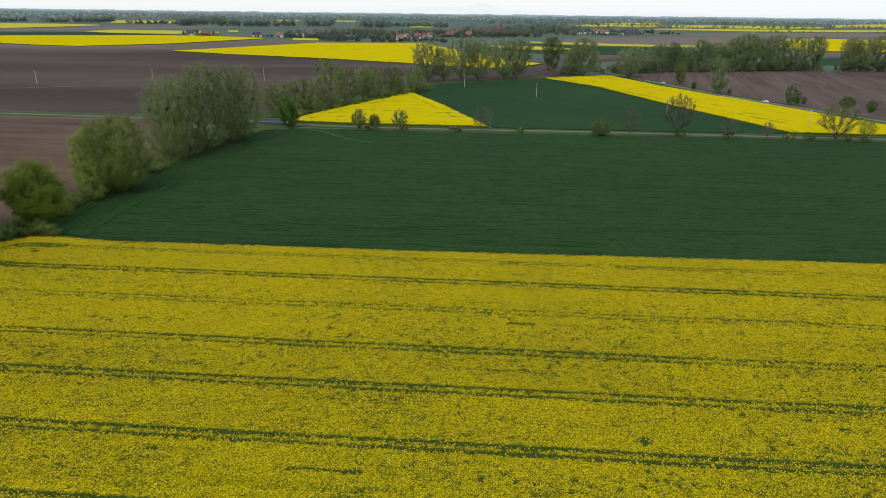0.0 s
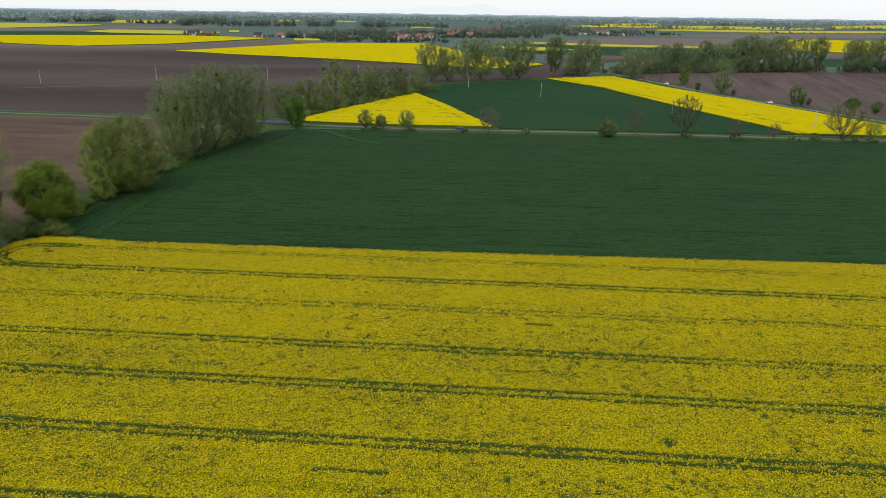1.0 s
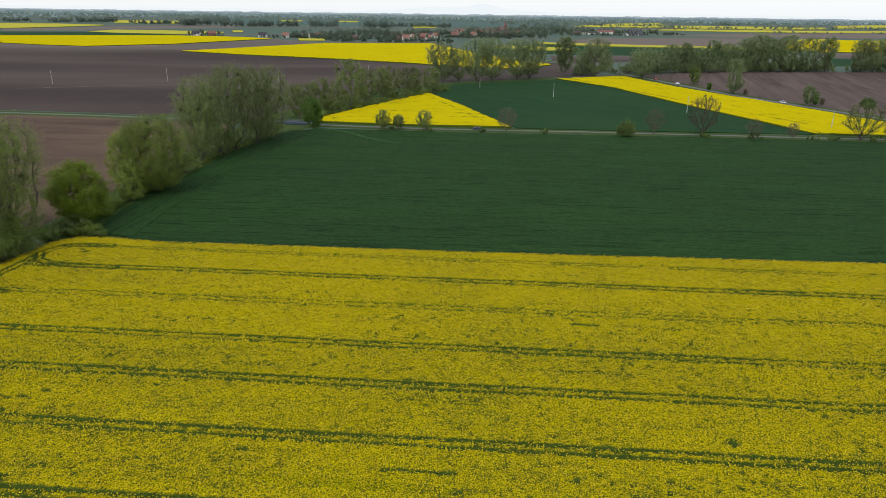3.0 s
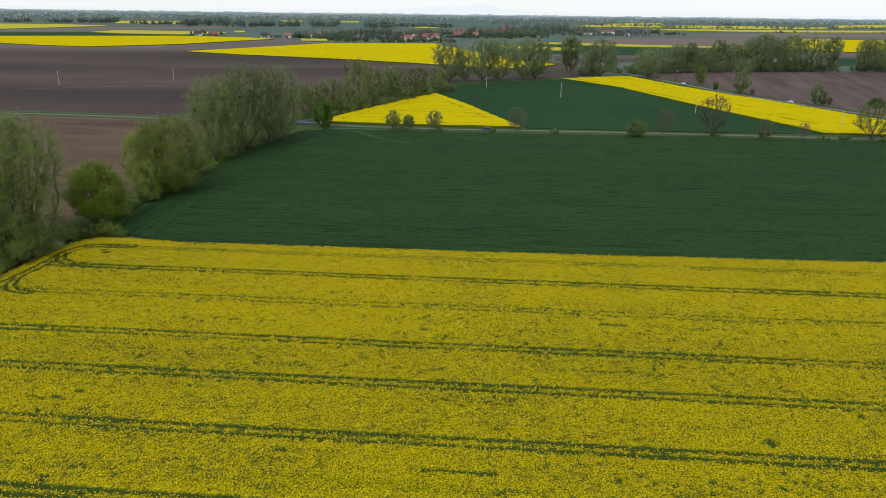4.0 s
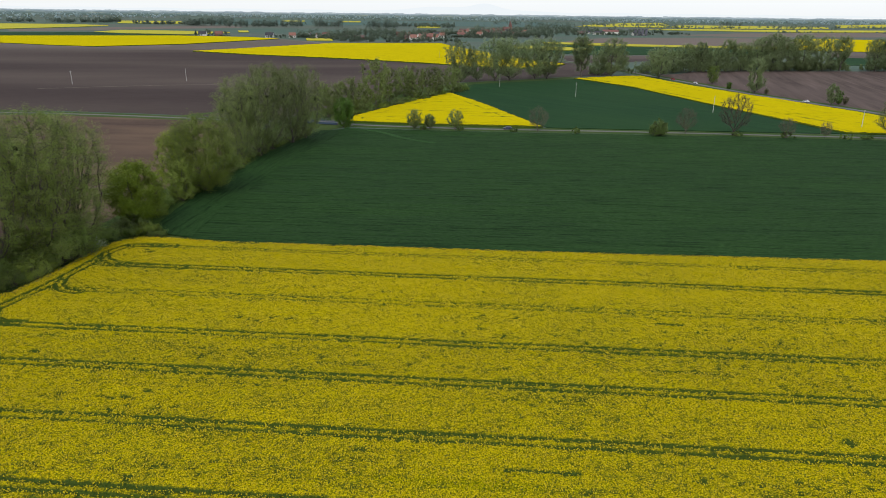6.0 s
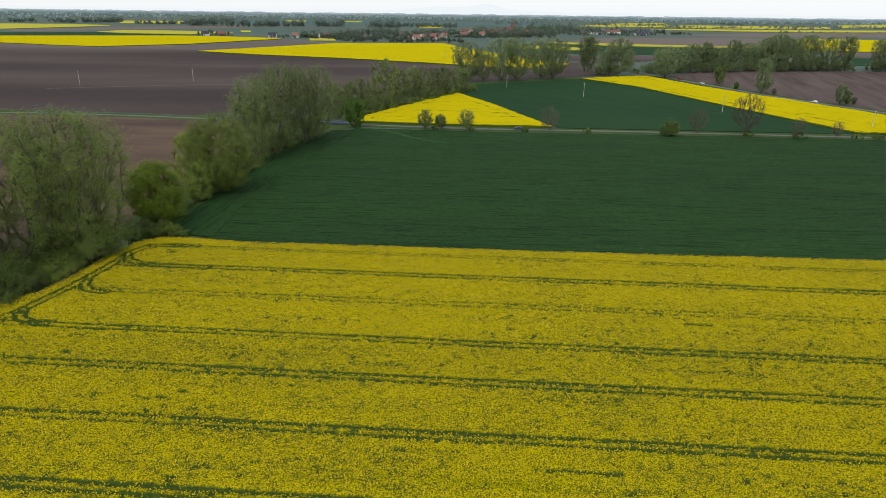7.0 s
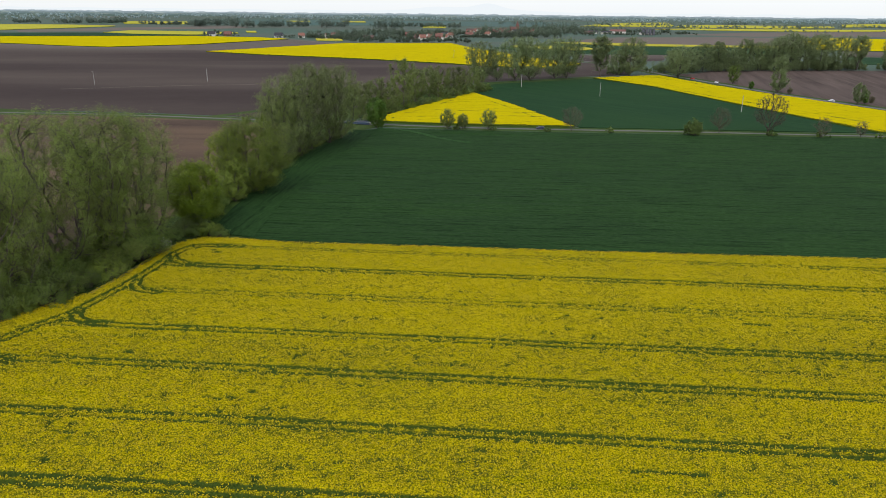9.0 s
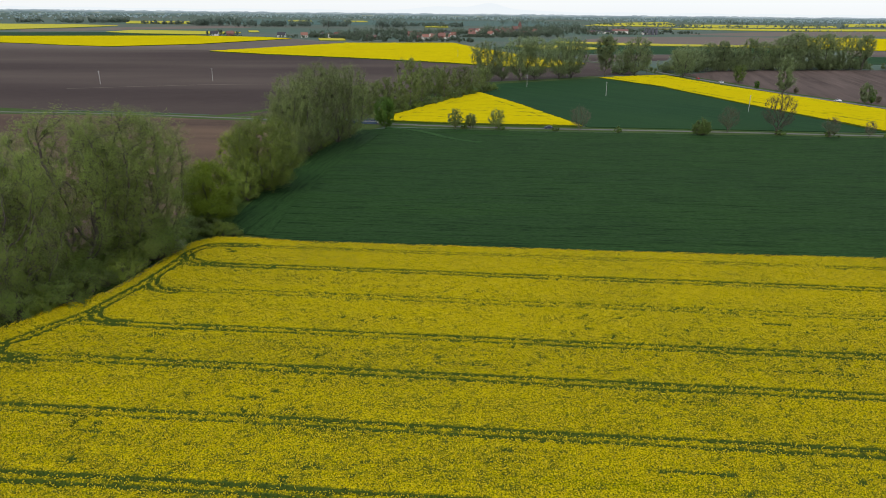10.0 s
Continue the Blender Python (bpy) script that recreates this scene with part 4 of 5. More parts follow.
# lane-side trees and shrubs
for k, (x, y, h, w) in enumerate(((-40.8, 330.2, 9.6, 8.5), (-33.2, 330.3, 7.2, 5.5), (-20.8, 330.3, 9.7, 8.3))):
    t = tree("young_tree", 81 + k, h, w, LEAF_CREEK, 11000, 0.22, 170, 0.12, "round", 1.0, 0, 0.4, TWIG, 1.1, 0.3, 3, 0.05, 0.0, 0.2, 1.02)
    tagged(stand(t, x, y, 50 * k), "young roadside tree with sparse yellow-green leaves", "tree", "lane trees")
for k, (x, y, h, w, n, leaf) in enumerate(((19, 327.5, 12, 12, 1500, LEAF_BUD), (90.5, 327.4, 12.4, 11.5, 1900, LEAF_BUD), (111.8, 322.5, 20, 17, 2600, LEAF_BUD), (134.5, 317, 9.5, 9, 1000, LEAF_BUD), (184.7, 317, 17.5, 21, 9500, LEAF_WILLOW), (199.5, 317.5, 9.6, 9.0, 3600, LEAF_MAPLE), (152, 316, 8, 6, 700, LEAF_BUD))):
    t = tree("roadside_tree", 91 + k, h, w, leaf, n, 0.22, 430 if k in (2, 4) else 240, 0.16, "round", 1.4, 0, 0.4, BARK_DARK if k in (2, 4) else BARK_GREY, (1.0, 0.8, 1.3, 0.8, 1.4, 0.9, 0.7)[k], 0.6, (6, 5, 11, 4, 8, 4, 3)[k], 0.0, 0.0, 0.16, 1.15)
    tagged(stand(t, x, y, 40 * k), "nearly bare roadside tree with brown budding twigs", "tree", "lane trees")
ball = tree("young_tree", 99, 11.0, 10.5, LEAF_FRESH, 6000, 0.36, 90, 0.45, "round", 1.3, 0, 0.5, BARK_DARK, 1.0, 0.3, 4, 0.1, 0.0, 0.2, 1.1)
tagged(stand(ball, 231.5, 392, 0), "dense round green tree on a slim trunk beside the main road", "tree", "main road trees")
hawthorn = shrub("shrub", 101, 9.4, 9.4, LEAF_DULL, 11000, 0.3, 130, 1.1)
tagged(stand(hawthorn, 75, 318.8), "large round green shrub at the field edge", "shrub")
for k, (x, y, h, w) in enumerate(((37.5, 323.5, 3.0, 6), (8, 327, 1.6, 7), (134, 316.2, 3.4, 9), (163, 316, 2.6, 8), (172, 316, 2.2, 6), (190, 313.8, 3.4, 7), (197, 313.6, 2.4, 6), (213, 312.5, 3.2, 8), (-36.5, 328.5, 2.5, 4), (-18, 329.3, 2.0, 4.5), (113, 321, 2.6, 4.5))):
    s = shrub("shrub", 111 + k, h, w, LEAF_DULL, 700, 0.4, 12)
    tagged(stand(s, x, y, 70 * k), "low dark green shrub on the lane verge", "shrub", "lane shrubs")

# undergrowth along the creek
rngs = random.Random(5)
CREEK = [(-152, 60), (-128, 104), (-119.5, 118), (-114.5, 127), (-111.5, 140), (-110, 152), (-106.5, 166), (-106, 186), (-104.5, 204), (-101, 232), (-99, 262), (-94, 288), (-88, 316)]
UPPER_CREEK = [(-80, 352), (-75, 372), (-63, 396), (-50, 424), (-36, 452), (-24, 478), (-8, 506)]
undergrowth = [shrub("shrub", 131 + k, 4.2 + k % 3, 6.5 + k % 2, (LEAF_SHRUB, LEAF_POPLAR, LEAF_SHRUB, LEAF_WILLOW)[k], 7200, 0.14, 60) for k in range(4)]
low_growth = [shrub("shrub", 137 + k, 4.2 + k % 3, 6.5 + k % 2, (LEAF_SHRUB, LEAF_CREEK, LEAF_SHRUB, LEAF_WILLOW)[k], 2600, 0.26, 30) for k in range(4)]
stood = set()
spots = []
for (x0, y0), (x1, y1) in zip(CREEK[:-1], CREEK[1:]):
    legs = max(1, round(math.hypot(x1 - x0, y1 - y0) / 4.2))
    for k in range(legs):
        f = (k + 0.5) / legs
        spots.append((x0 + (x1 - x0) * f - rngs.uniform(0.5, 2.5), y0 + (y1 - y0) * f))
        if y0 < 150:
            spots.append((x0 + (x1 - x0) * f - rngs.uniform(5, 10), y0 + (y1 - y0) * f + rngs.uniform(-2, 2)))
spots += [(-101.5, 163.5), (-105, 163), (-98.5, 162.2)]
for (x0, y0), (x1, y1) in zip(UPPER_CREEK[:-1], UPPER_CREEK[1:]):
    spots += [(x0 + (x1 - x0) * f + rngs.uniform(-4, 1), y0 + (y1 - y0) * f + rngs.uniform(-2, 2)) for f in (0.0, 0.17, 0.33, 0.5, 0.67, 0.83)]
for k, (x, y) in enumerate(spots):
    s = rngs.uniform(0.6, 1.9) if y < 150 else rngs.uniform(0.8, 1.3) if y < 160 else rngs.uniform(0.7, 1.15) if y < 240 or y > 345 else rngs.uniform(0.35, 0.75)
    m = Matrix.Translation((x, y, 0)) @ Matrix.Rotation(rngs.uniform(0, 6.28), 4, "Z") @ Matrix.Diagonal((s, s, s * (rngs.uniform(0.8, 1.6) if y < 150 else rngs.uniform(0.8, 1.15)), 1))
    kind = (undergrowth if y < 160 and k % 2 == 0 else low_growth)[k // 2 % 4]
    ob = copy_thing(kind, m) if kind in stood else kind
    ob.matrix_basis = m
    stood.add(kind)
    tagged(ob, "dense green creekside shrub at the field's edge", "shrub", "creek shrubs")

# the tree row behind the fields, beside the main road and the far soil
kinds = [tree("poplar", 151 + k, 30, 24 - 2 * k % 5, LEAF_ROW, 24000, 0.42, 300, (0.10, 0.20, 0.08, 0.04)[k], ("tall", "vase", "tall", "round")[k], 2.6, (2, 8, 2, 2)[k], 0.4, BARK, 1.0, 0.6, 3, 0.08, 0.0, 0.13, 1.2) for k in range(4)]
ROW = ((-12, 566, 30, 1.0, 0), (1, 572, 24, 0.8, 0), (17, 577, 33, 0.9, 0), (29, 582, 33, 1.0, 0), (52, 596, 32, 1.0, 0), (64, 602, 32, 1.0, 0), (96.5, 619, 33, 1.0, 1), (127, 634, 32, 1.0, 0), (118, 642, 22, 0.9, 3))
ROW_EAST = ((168, 624, 26, 1.2, 0), (180, 668, 22, 1.2, 3), (198, 678, 20, 1.3, 3), (214, 690, 26, 1.2, 2), (228, 692, 27, 0.9, 1), (246, 702, 24, 1.2, 3), (262, 708, 29, 1.0, 1), (278, 712, 27, 1.1, 2), (297, 713, 32, 1.0, 2), (311, 716, 36, 1.0, 2), (326, 718, 31, 1.0, 0), (342, 720, 35, 1.1, 2), (367, 723, 33, 0.9, 0), (387, 726, 33, 0.9, 1))
ROW_END = ((424, 727, 32, 1.0, 2), (438, 728, 31, 0.9, 0), (454, 729, 34, 1.0, 0), (475, 731, 32, 1.1, 2), (500, 735, 31, 1.1, 0), (530, 738, 30, 1.2, 2), (150, 690, 14, 1.4, 3), (238, 712, 18, 1.5, 3), (290, 722, 16, 1.6, 3), (355, 728, 15, 1.6, 3))
first = set()
for x, y, h, wide, kind in ROW + ROW_EAST + ROW_END:
    s = h / 28.5
    m = Matrix.Translation((x, y, 0)) @ Matrix.Rotation(rngs.uniform(0, 6.28), 4, "Z") @ Matrix.Diagonal((s * wide * 1.15, s * wide * 1.15, s, 1))
    ob = kinds[kind] if kind not in first else copy_thing(kinds[kind], m)
    ob.matrix_basis = m
    first.add(kind)
    tagged(ob, "tall dull green tree in the row behind the fields", "tree", "row of far trees")
# single trees by the main road
for k, (x, y, h, w, n, leaf) in enumerate(((201, 504, 25, 15.5, 6500, LEAF_ROW), (196, 572, 15, 11.5, 3500, LEAF_SHRUB), (223, 441, 13.5, 8.5, 2600, LEAF_ROW), (229, 443, 9, 5, 900, LEAF_FRESH), (258, 411, 7, 6.5, 1200, LEAF_FRESH), (192, 528, 6, 4, 700, LEAF_FRESH), (235, 446, 5, 4, 300, LEAF_BUD), (208, 500, 4.5, 4, 300, LEAF_BUD))):
    t = tree("roadside_tree", 171 + k, h, w, leaf, n * 2.5, 0.42, 110, 0.10, "tall", max(0.9, 0.09 * h), 0, 0.55, None, 1.0, 0.7, 3, 0.1, 0.0, 0.18, 1.2)
    tagged(stand(t, x, y, 60 * k), "single green tree beside the main road", "tree", "main road trees")


# ---- far woods and hedges ----
def woods(name, legs, leaf, label, seed, step=5.0, size=1.1, per=110, lobes=8, slim=(0.34, 0.62), deep=14):
    """Rows of far trees, joined: trunks, and crowns of several clumps of leaves."""
    rng = np.random.RandomState(seed)
    root = tagged(new(name), label, "woodland", kind="stuff")
    verts, faces, at, out = [], [], [], []
    for x0, y0, x1, y1, h in legs:
        length = math.hypot(x1 - x0, y1 - y0)
        for k in range(max(2, int(length / step))):
            f = rng.rand()
            x, y = x0 + (x1 - x0) * f + rng.normal() * 4, y0 + (y1 - y0) * f + rng.normal() * deep
            tall = h * rng.uniform(0.5, 1.25) * (0.75 + 0.5 * float(vnoise(np.array(x), np.array(y), 38, seed)))
            wide = tall * rng.uniform(*slim)
            tube(verts, faces, [Vector((x, y, -0.3)), Vector((x, y, tall * 0.55))], [0.02 * tall, 0.01 * tall], 4)
            z = rng.uniform(-0.75, 0.85, lobes)
            a, q = rng.uniform(0, 6.28, lobes), rng.uniform(0.2, 0.72, lobes) * np.sqrt(1 - z * z * 0.8)
            c = np.stack([x + np.cos(a) * q * wide, y + np.sin(a) * q * wide, tall * (0.53 + 0.40 * z)], 1)
            r = np.stack([wide * rng.uniform(0.30, 0.48, lobes)] * 2 + [tall * rng.uniform(0.13, 0.22, lobes)], 1)
            v = rng.normal(size=(per, 3))
            v *= rng.uniform(0.5, 1.15, (per, 1)) / np.linalg.norm(v, axis=1)[:, None]
            pick = rng.randint(0, lobes, per)
            at.append(c[pick] + v * r[pick])
            out.append(v + (c[pick] - c.mean(0)) / np.array([wide, wide, tall * 0.5]) + np.array([0, 0, 0.5]))
    mesh_object("trunks", verts, faces, BARK, root)
    quads_object("crowns", leaf_quads(np.concatenate(at), size, rng, 0.0, 1.4, np.concatenate(out), 0.35)[:, :3], leaf, root)
    return root


WOODS_WEST = [(-1534, 2470, -1467, 2521, 15), (-1384, 2462, -1254, 2556, 17), (-1250, 2560, -1245, 2690, 21), (-1080, 2450, -1047, 2472, 13), (-1001, 2399, -889, 2470, 13), (-828, 2230, -748, 2457, 30), (-675, 2157, -489, 2336, 24), (-441, 2280, -357, 2324, 29), (-267, 2219, -169, 2267, 30), (-186, 2501, 12, 2435, 17)]
WOODS_VILLAGE = [(-326, 1452, -186, 1290, 9), (-215, 1275, -64, 1275, 10), (-86, 1310, 16, 1295, 8), (-61, 1753, 148, 1620, 9), (83, 1600, 218, 1570, 13), (179, 1937, 343, 1903, 20), (345, 2030, 599, 2030, 12), (0, 1560, 140, 1540, 5), (373, 1825, 426, 1801, 7), (599, 1998, 654, 1970, 6), (-250, 1600, 0, 1650, 14)]
VILLAGE_FRONT = [(-380, 1418, -150, 1382, 6), (-110, 1378, -20, 1384, 6), (0, 1540, 160, 1630, 5), (20, 1610, 150, 1650, 6), (60, 1700, 230, 1740, 7), (100, 1850, 260, 1900, 8), (330, 1880, 480, 1800, 6), (-300, 1440, -230, 1480, 8), (-260, 1540, -60, 1490, 10), (-545, 1465, -470, 1470, 4), (-140, 1440, -30, 1500, 5), (-60, 1520, 80, 1500, 6), (10, 1700, 200, 1690, 8), (20, 1860, 180, 1840, 8), (60, 1960, 300, 2000, 17), (-330, 1500, -120, 1560, 15), (-230, 1420, -110, 1450, 10), (200, 1760, 330, 1740, 9), (140, 2080, 420, 2120, 17)]
ROW_THICKET = [(152, 662, 200, 684, 9), (175, 668, 300, 722, 14), (215, 690, 395, 732, 10), (300, 724, 410, 738, 8), (415, 732, 560, 748, 8), (115, 650, 140, 690, 6)]
VILLAGE_TALL = [(-300, 1392, -190, 1400, 15), (-170, 1380, -30, 1372, 14), (-140, 1520, -20, 1560, 19), (10, 1575, 200, 1600, 16), (40, 1680, 230, 1700, 18), (20, 1820, 260, 1860, 19), (230, 1800, 350, 1790, 14), (330, 1985, 520, 1990, 17), (-260, 1470, -200, 1480, 18), (-560, 1500, -480, 1500, 9), (500, 1860, 640, 1900, 10)]
WOODS_EAST = [(333, 2688, 464, 2579, 20), (590, 3148, 989, 3141, 12), (878, 2875, 1162, 2831, 11), (1361, 3601, 1551, 3447, 22), (1298, 2989, 1399, 2855, 18), (191, 3156, 535, 3116, 21), (1500, 3100, 2600, 3200, 14), (2000, 2900, 2700, 2950, 12)]
FAR_ROWS = [(480, 2640, 940, 2880, 10), (800, 2560, 1490, 2700, 10), (1000, 2260, 1500, 2310, 7), (620, 3200, 1200, 3400, 13), (-900, 2560, -400, 2900, 12)]
WOODS_FAR = [(-2721, 4394, -1864, 4774, 20), (-1864, 4774, -320, 4832, 24), (-342, 4900, 1380, 4950, 22), (1380, 4950, 3353, 4900, 24), (-1354, 4606, -872, 4728, 18), (-2600, 3600, -1500, 3900, 16), (-1300, 4200, 500, 4300, 15), (800, 4300, 2900, 4400, 16), (-2300, 3000, -1700, 3100, 14)]
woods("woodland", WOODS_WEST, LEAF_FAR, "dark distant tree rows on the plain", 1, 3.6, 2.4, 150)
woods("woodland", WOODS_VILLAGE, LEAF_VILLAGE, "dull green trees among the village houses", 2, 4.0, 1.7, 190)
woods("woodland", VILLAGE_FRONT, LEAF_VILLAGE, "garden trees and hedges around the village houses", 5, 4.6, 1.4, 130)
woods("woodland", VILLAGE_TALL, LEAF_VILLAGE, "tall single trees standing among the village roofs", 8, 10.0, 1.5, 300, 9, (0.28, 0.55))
woods("thicket", ROW_THICKET, LEAF_ROW, "dense undergrowth below the far tree row", 6, 2.0, 0.75, 330, 9, (0.3, 0.55), 5)
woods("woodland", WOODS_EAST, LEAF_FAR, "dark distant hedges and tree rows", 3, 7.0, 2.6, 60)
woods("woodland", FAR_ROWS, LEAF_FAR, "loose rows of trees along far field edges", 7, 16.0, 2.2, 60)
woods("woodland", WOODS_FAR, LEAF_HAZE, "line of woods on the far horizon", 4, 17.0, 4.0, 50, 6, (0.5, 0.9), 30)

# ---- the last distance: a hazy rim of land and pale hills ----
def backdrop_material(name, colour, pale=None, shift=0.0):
    """A glowing backdrop with the haze of miles of air put into its colour; pale: the tint of the fields between its
    woods.
    """
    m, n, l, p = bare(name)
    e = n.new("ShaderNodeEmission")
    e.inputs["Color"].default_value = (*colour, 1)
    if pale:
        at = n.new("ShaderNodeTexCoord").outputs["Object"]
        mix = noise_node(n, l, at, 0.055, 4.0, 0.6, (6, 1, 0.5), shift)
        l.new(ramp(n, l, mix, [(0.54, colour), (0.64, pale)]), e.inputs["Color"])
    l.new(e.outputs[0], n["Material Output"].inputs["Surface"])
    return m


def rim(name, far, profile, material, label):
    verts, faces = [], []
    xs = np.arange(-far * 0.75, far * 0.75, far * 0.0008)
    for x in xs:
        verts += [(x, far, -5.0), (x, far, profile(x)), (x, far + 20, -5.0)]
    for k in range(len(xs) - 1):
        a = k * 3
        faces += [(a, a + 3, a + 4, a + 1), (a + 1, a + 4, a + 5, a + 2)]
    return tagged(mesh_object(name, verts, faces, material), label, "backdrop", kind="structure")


def hill_line(x):
    return 50 + 30 * math.exp(-((x - 290) / 112) ** 2) + 28 * math.exp(-((x - 290) / 300) ** 2) + 30 * math.exp(-((x + 120) / 190) ** 2) + 3 * math.sin(x / 90)


def far_trees(low, high, size, shift):
    """A skyline of woods with gaps: groups of trees, single crowns, low ground between."""
    def at(x):
        group = float(vnoise(np.array(x), np.array(0.0), 90, shift))
        crown = float(vnoise(np.array(x), np.array(5.0), size, shift + 1))
        small = float(vnoise(np.array(x), np.array(9.0), size * 0.45, shift + 2))
        return low + high * (0.2 * group + (0.55 if group > 0.42 else 0.12) * (0.2 + 0.8 * crown) + 0.28 * small)
    return at


# each rim farther back glows paler and bluer, in place of real haze
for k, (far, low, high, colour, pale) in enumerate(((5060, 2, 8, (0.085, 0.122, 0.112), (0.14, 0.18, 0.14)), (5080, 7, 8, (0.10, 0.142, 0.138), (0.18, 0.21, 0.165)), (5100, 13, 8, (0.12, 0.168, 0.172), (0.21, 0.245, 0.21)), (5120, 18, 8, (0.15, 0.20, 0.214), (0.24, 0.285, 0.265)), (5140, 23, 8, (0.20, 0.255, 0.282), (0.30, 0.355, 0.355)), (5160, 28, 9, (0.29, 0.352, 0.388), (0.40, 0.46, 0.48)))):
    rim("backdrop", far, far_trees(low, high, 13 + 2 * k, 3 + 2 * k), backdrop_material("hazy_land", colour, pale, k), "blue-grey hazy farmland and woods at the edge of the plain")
# the hills glow almost like the sky; their foot doubles as a haze band
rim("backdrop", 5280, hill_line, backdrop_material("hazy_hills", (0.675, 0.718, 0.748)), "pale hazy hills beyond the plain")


# ---- power poles ----
def power_pole(height=9.6):
    root = new("power_pole")
    verts, faces = [], []
    tube(verts, faces, [Vector((0, 0, -0.5)), Vector((0, 0, height * 0.5)), Vector((0, 0, height))], [0.19, 0.15, 0.10], 8)
    mesh_object("pole", verts, faces, CONCRETE, root)
    bm = bmesh.new()
    bmesh.ops.create_cube(bm, size=1, matrix=Matrix.Translation((0, 0, height - 0.5)) @ Matrix.Diagonal((1.5, 0.1, 0.1, 1)))
    arm = part("crossarm", bm, DARK_METAL, root, "grey steel crossarm")
    for x in (-0.68, 0.0, 0.68):
        verts, faces = [], []
        z = height - 0.44 if x else height
        tube(verts, faces, [Vector((x, 0, z)), Vector((x, 0, z + 0.1)), Vector((x, 0, z + 0.25))], [0.05, 0.09, 0.05], 6)
        mesh_object("insulator", verts, faces, CONCRETE, arm)
    return root


POLES = [(-301.5, 514.5), (-228.5, 547), (-143.8, 559), (-75.7, 602), (16.6, 526), (64, 470), (131.3, 399.7), (186.7, 345.7), (-30, 850), (60, 800)]
pole = power_pole()
for k, (x, y) in enumerate(POLES):
    m = pose(x, y, 0, 0, 0, 40 if k > 3 else 10)
    ob = pole if k == 0 else copy_thing(pole, m)
    ob.matrix_basis = m
    tagged(ob, "slender pale concrete power pole standing in the field", "power pole", "power poles")


# ---- village ----
ROOF_RED = plain("red_tile", (0.14, 0.062, 0.05), 0.8, vary=0.3, scale=0.8)
ROOF_ORANGE = plain("orange_tile", (0.20, 0.088, 0.064), 0.8, vary=0.3, scale=0.8)
ROOF_BROWN = plain("brown_tile", (0.085, 0.05, 0.043), 0.85, vary=0.25, scale=0.8)
ROOF_DARK = plain("dark_tile", (0.035, 0.035, 0.042), 0.95, vary=0.25, scale=0.8)
PLASTER = plain("pale_plaster", (0.62, 0.60, 0.55), 0.9, vary=0.08, scale=0.6)
BRICK = plain("red_brick_wall", (0.20, 0.09, 0.065), 0.9, vary=0.2, scale=0.9)
WINDOW = plain("window_glass", (0.02, 0.022, 0.025), 0.3, vary=0.1)
BLUE_STEEL = plain("blue_painted_steel", (0.03, 0.052, 0.095), 0.5, vary=0.15)


def box(bm, x0, y0, z0, x1, y1, z1):
    bmesh.ops.create_cube(bm, size=1, matrix=Matrix.Translation(((x0 + x1) / 2, (y0 + y1) / 2, (z0 + z1) / 2)) @ Matrix.Diagonal((x1 - x0, y1 - y0, z1 - z0, 1)))


def house(wide, deep, eaves, ridge, wall, roof, windows=3, chimney=True):
    """A gabled house: the ridge runs along x."""
    root = new("house")
    bm = bmesh.new()
    x, y = wide / 2, deep / 2
    lower = [bm.verts.new(p) for p in ((-x, -y, -0.3), (x, -y, -0.3), (x, y, -0.3), (-x, y, -0.3))]
    upper = [bm.verts.new(p) for p in ((-x, -y, eaves), (x, -y, eaves), (x, y, eaves), (-x, y, eaves))]
    tops = [bm.verts.new(p) for p in ((-x, 0, ridge), (x, 0, ridge))]
    for k in range(4):
        j = (k + 1) % 4
        bm.faces.new((lower[k], lower[j], upper[j], upper[k]))
    bm.faces.new((upper[1], upper[2], tops[1]))
    bm.faces.new((upper[3], upper[0], tops[0]))
    part("wall", bm, wall, root)
    bm = bmesh.new()
    o, t = 0.5, 0.25
    fall = (ridge - eaves) / y
    for s in (-1, 1):
        a = [(-x - o, s * (y + o), eaves - fall * o), (x + o, s * (y + o), eaves - fall * o), (x + o, 0, ridge), (-x - o, 0, ridge)]
        low = [bm.verts.new((p[0], p[1], p[2] + 0.02)) for p in a]
        high = [bm.verts.new((p[0], p[1], p[2] + t)) for p in a]
        bm.faces.new(high)
        bm.faces.new(low[::-1])
        for k in range(4):
            j = (k + 1) % 4
            bm.faces.new((low[k], low[j], high[j], high[k]))
    bmesh.ops.recalc_face_normals(bm, faces=bm.faces)
    part("roof", bm, roof, root)
    if chimney:
        bm = bmesh.new()
        box(bm, x * 0.3, -0.4, ridge - 1.0, x * 0.3 + 0.8, 0.4, ridge + 1.0)
        part("chimney", bm, BRICK, root)
    for k in range(windows):
        at = -x + wide * (k + 0.5) / windows
        bm = bmesh.new()
        box(bm, at - 0.55, -y - 0.05, eaves * 0.35, at + 0.55, -y + 0.05, eaves * 0.35 + 1.3)
        part("window", bm, WINDOW, root)
    for z in (eaves * 0.35, eaves * 0.35 + 2.7):
        for s in (-1, 1):
            if z + 1.3 < eaves + (ridge - eaves) * 0.6:
                bm = bmesh.new()
                box(bm, s * x - 0.05, -0.6, z, s * x + 0.05, 0.6, z + 1.2)
                part("window", bm, WINDOW, root)
    return root


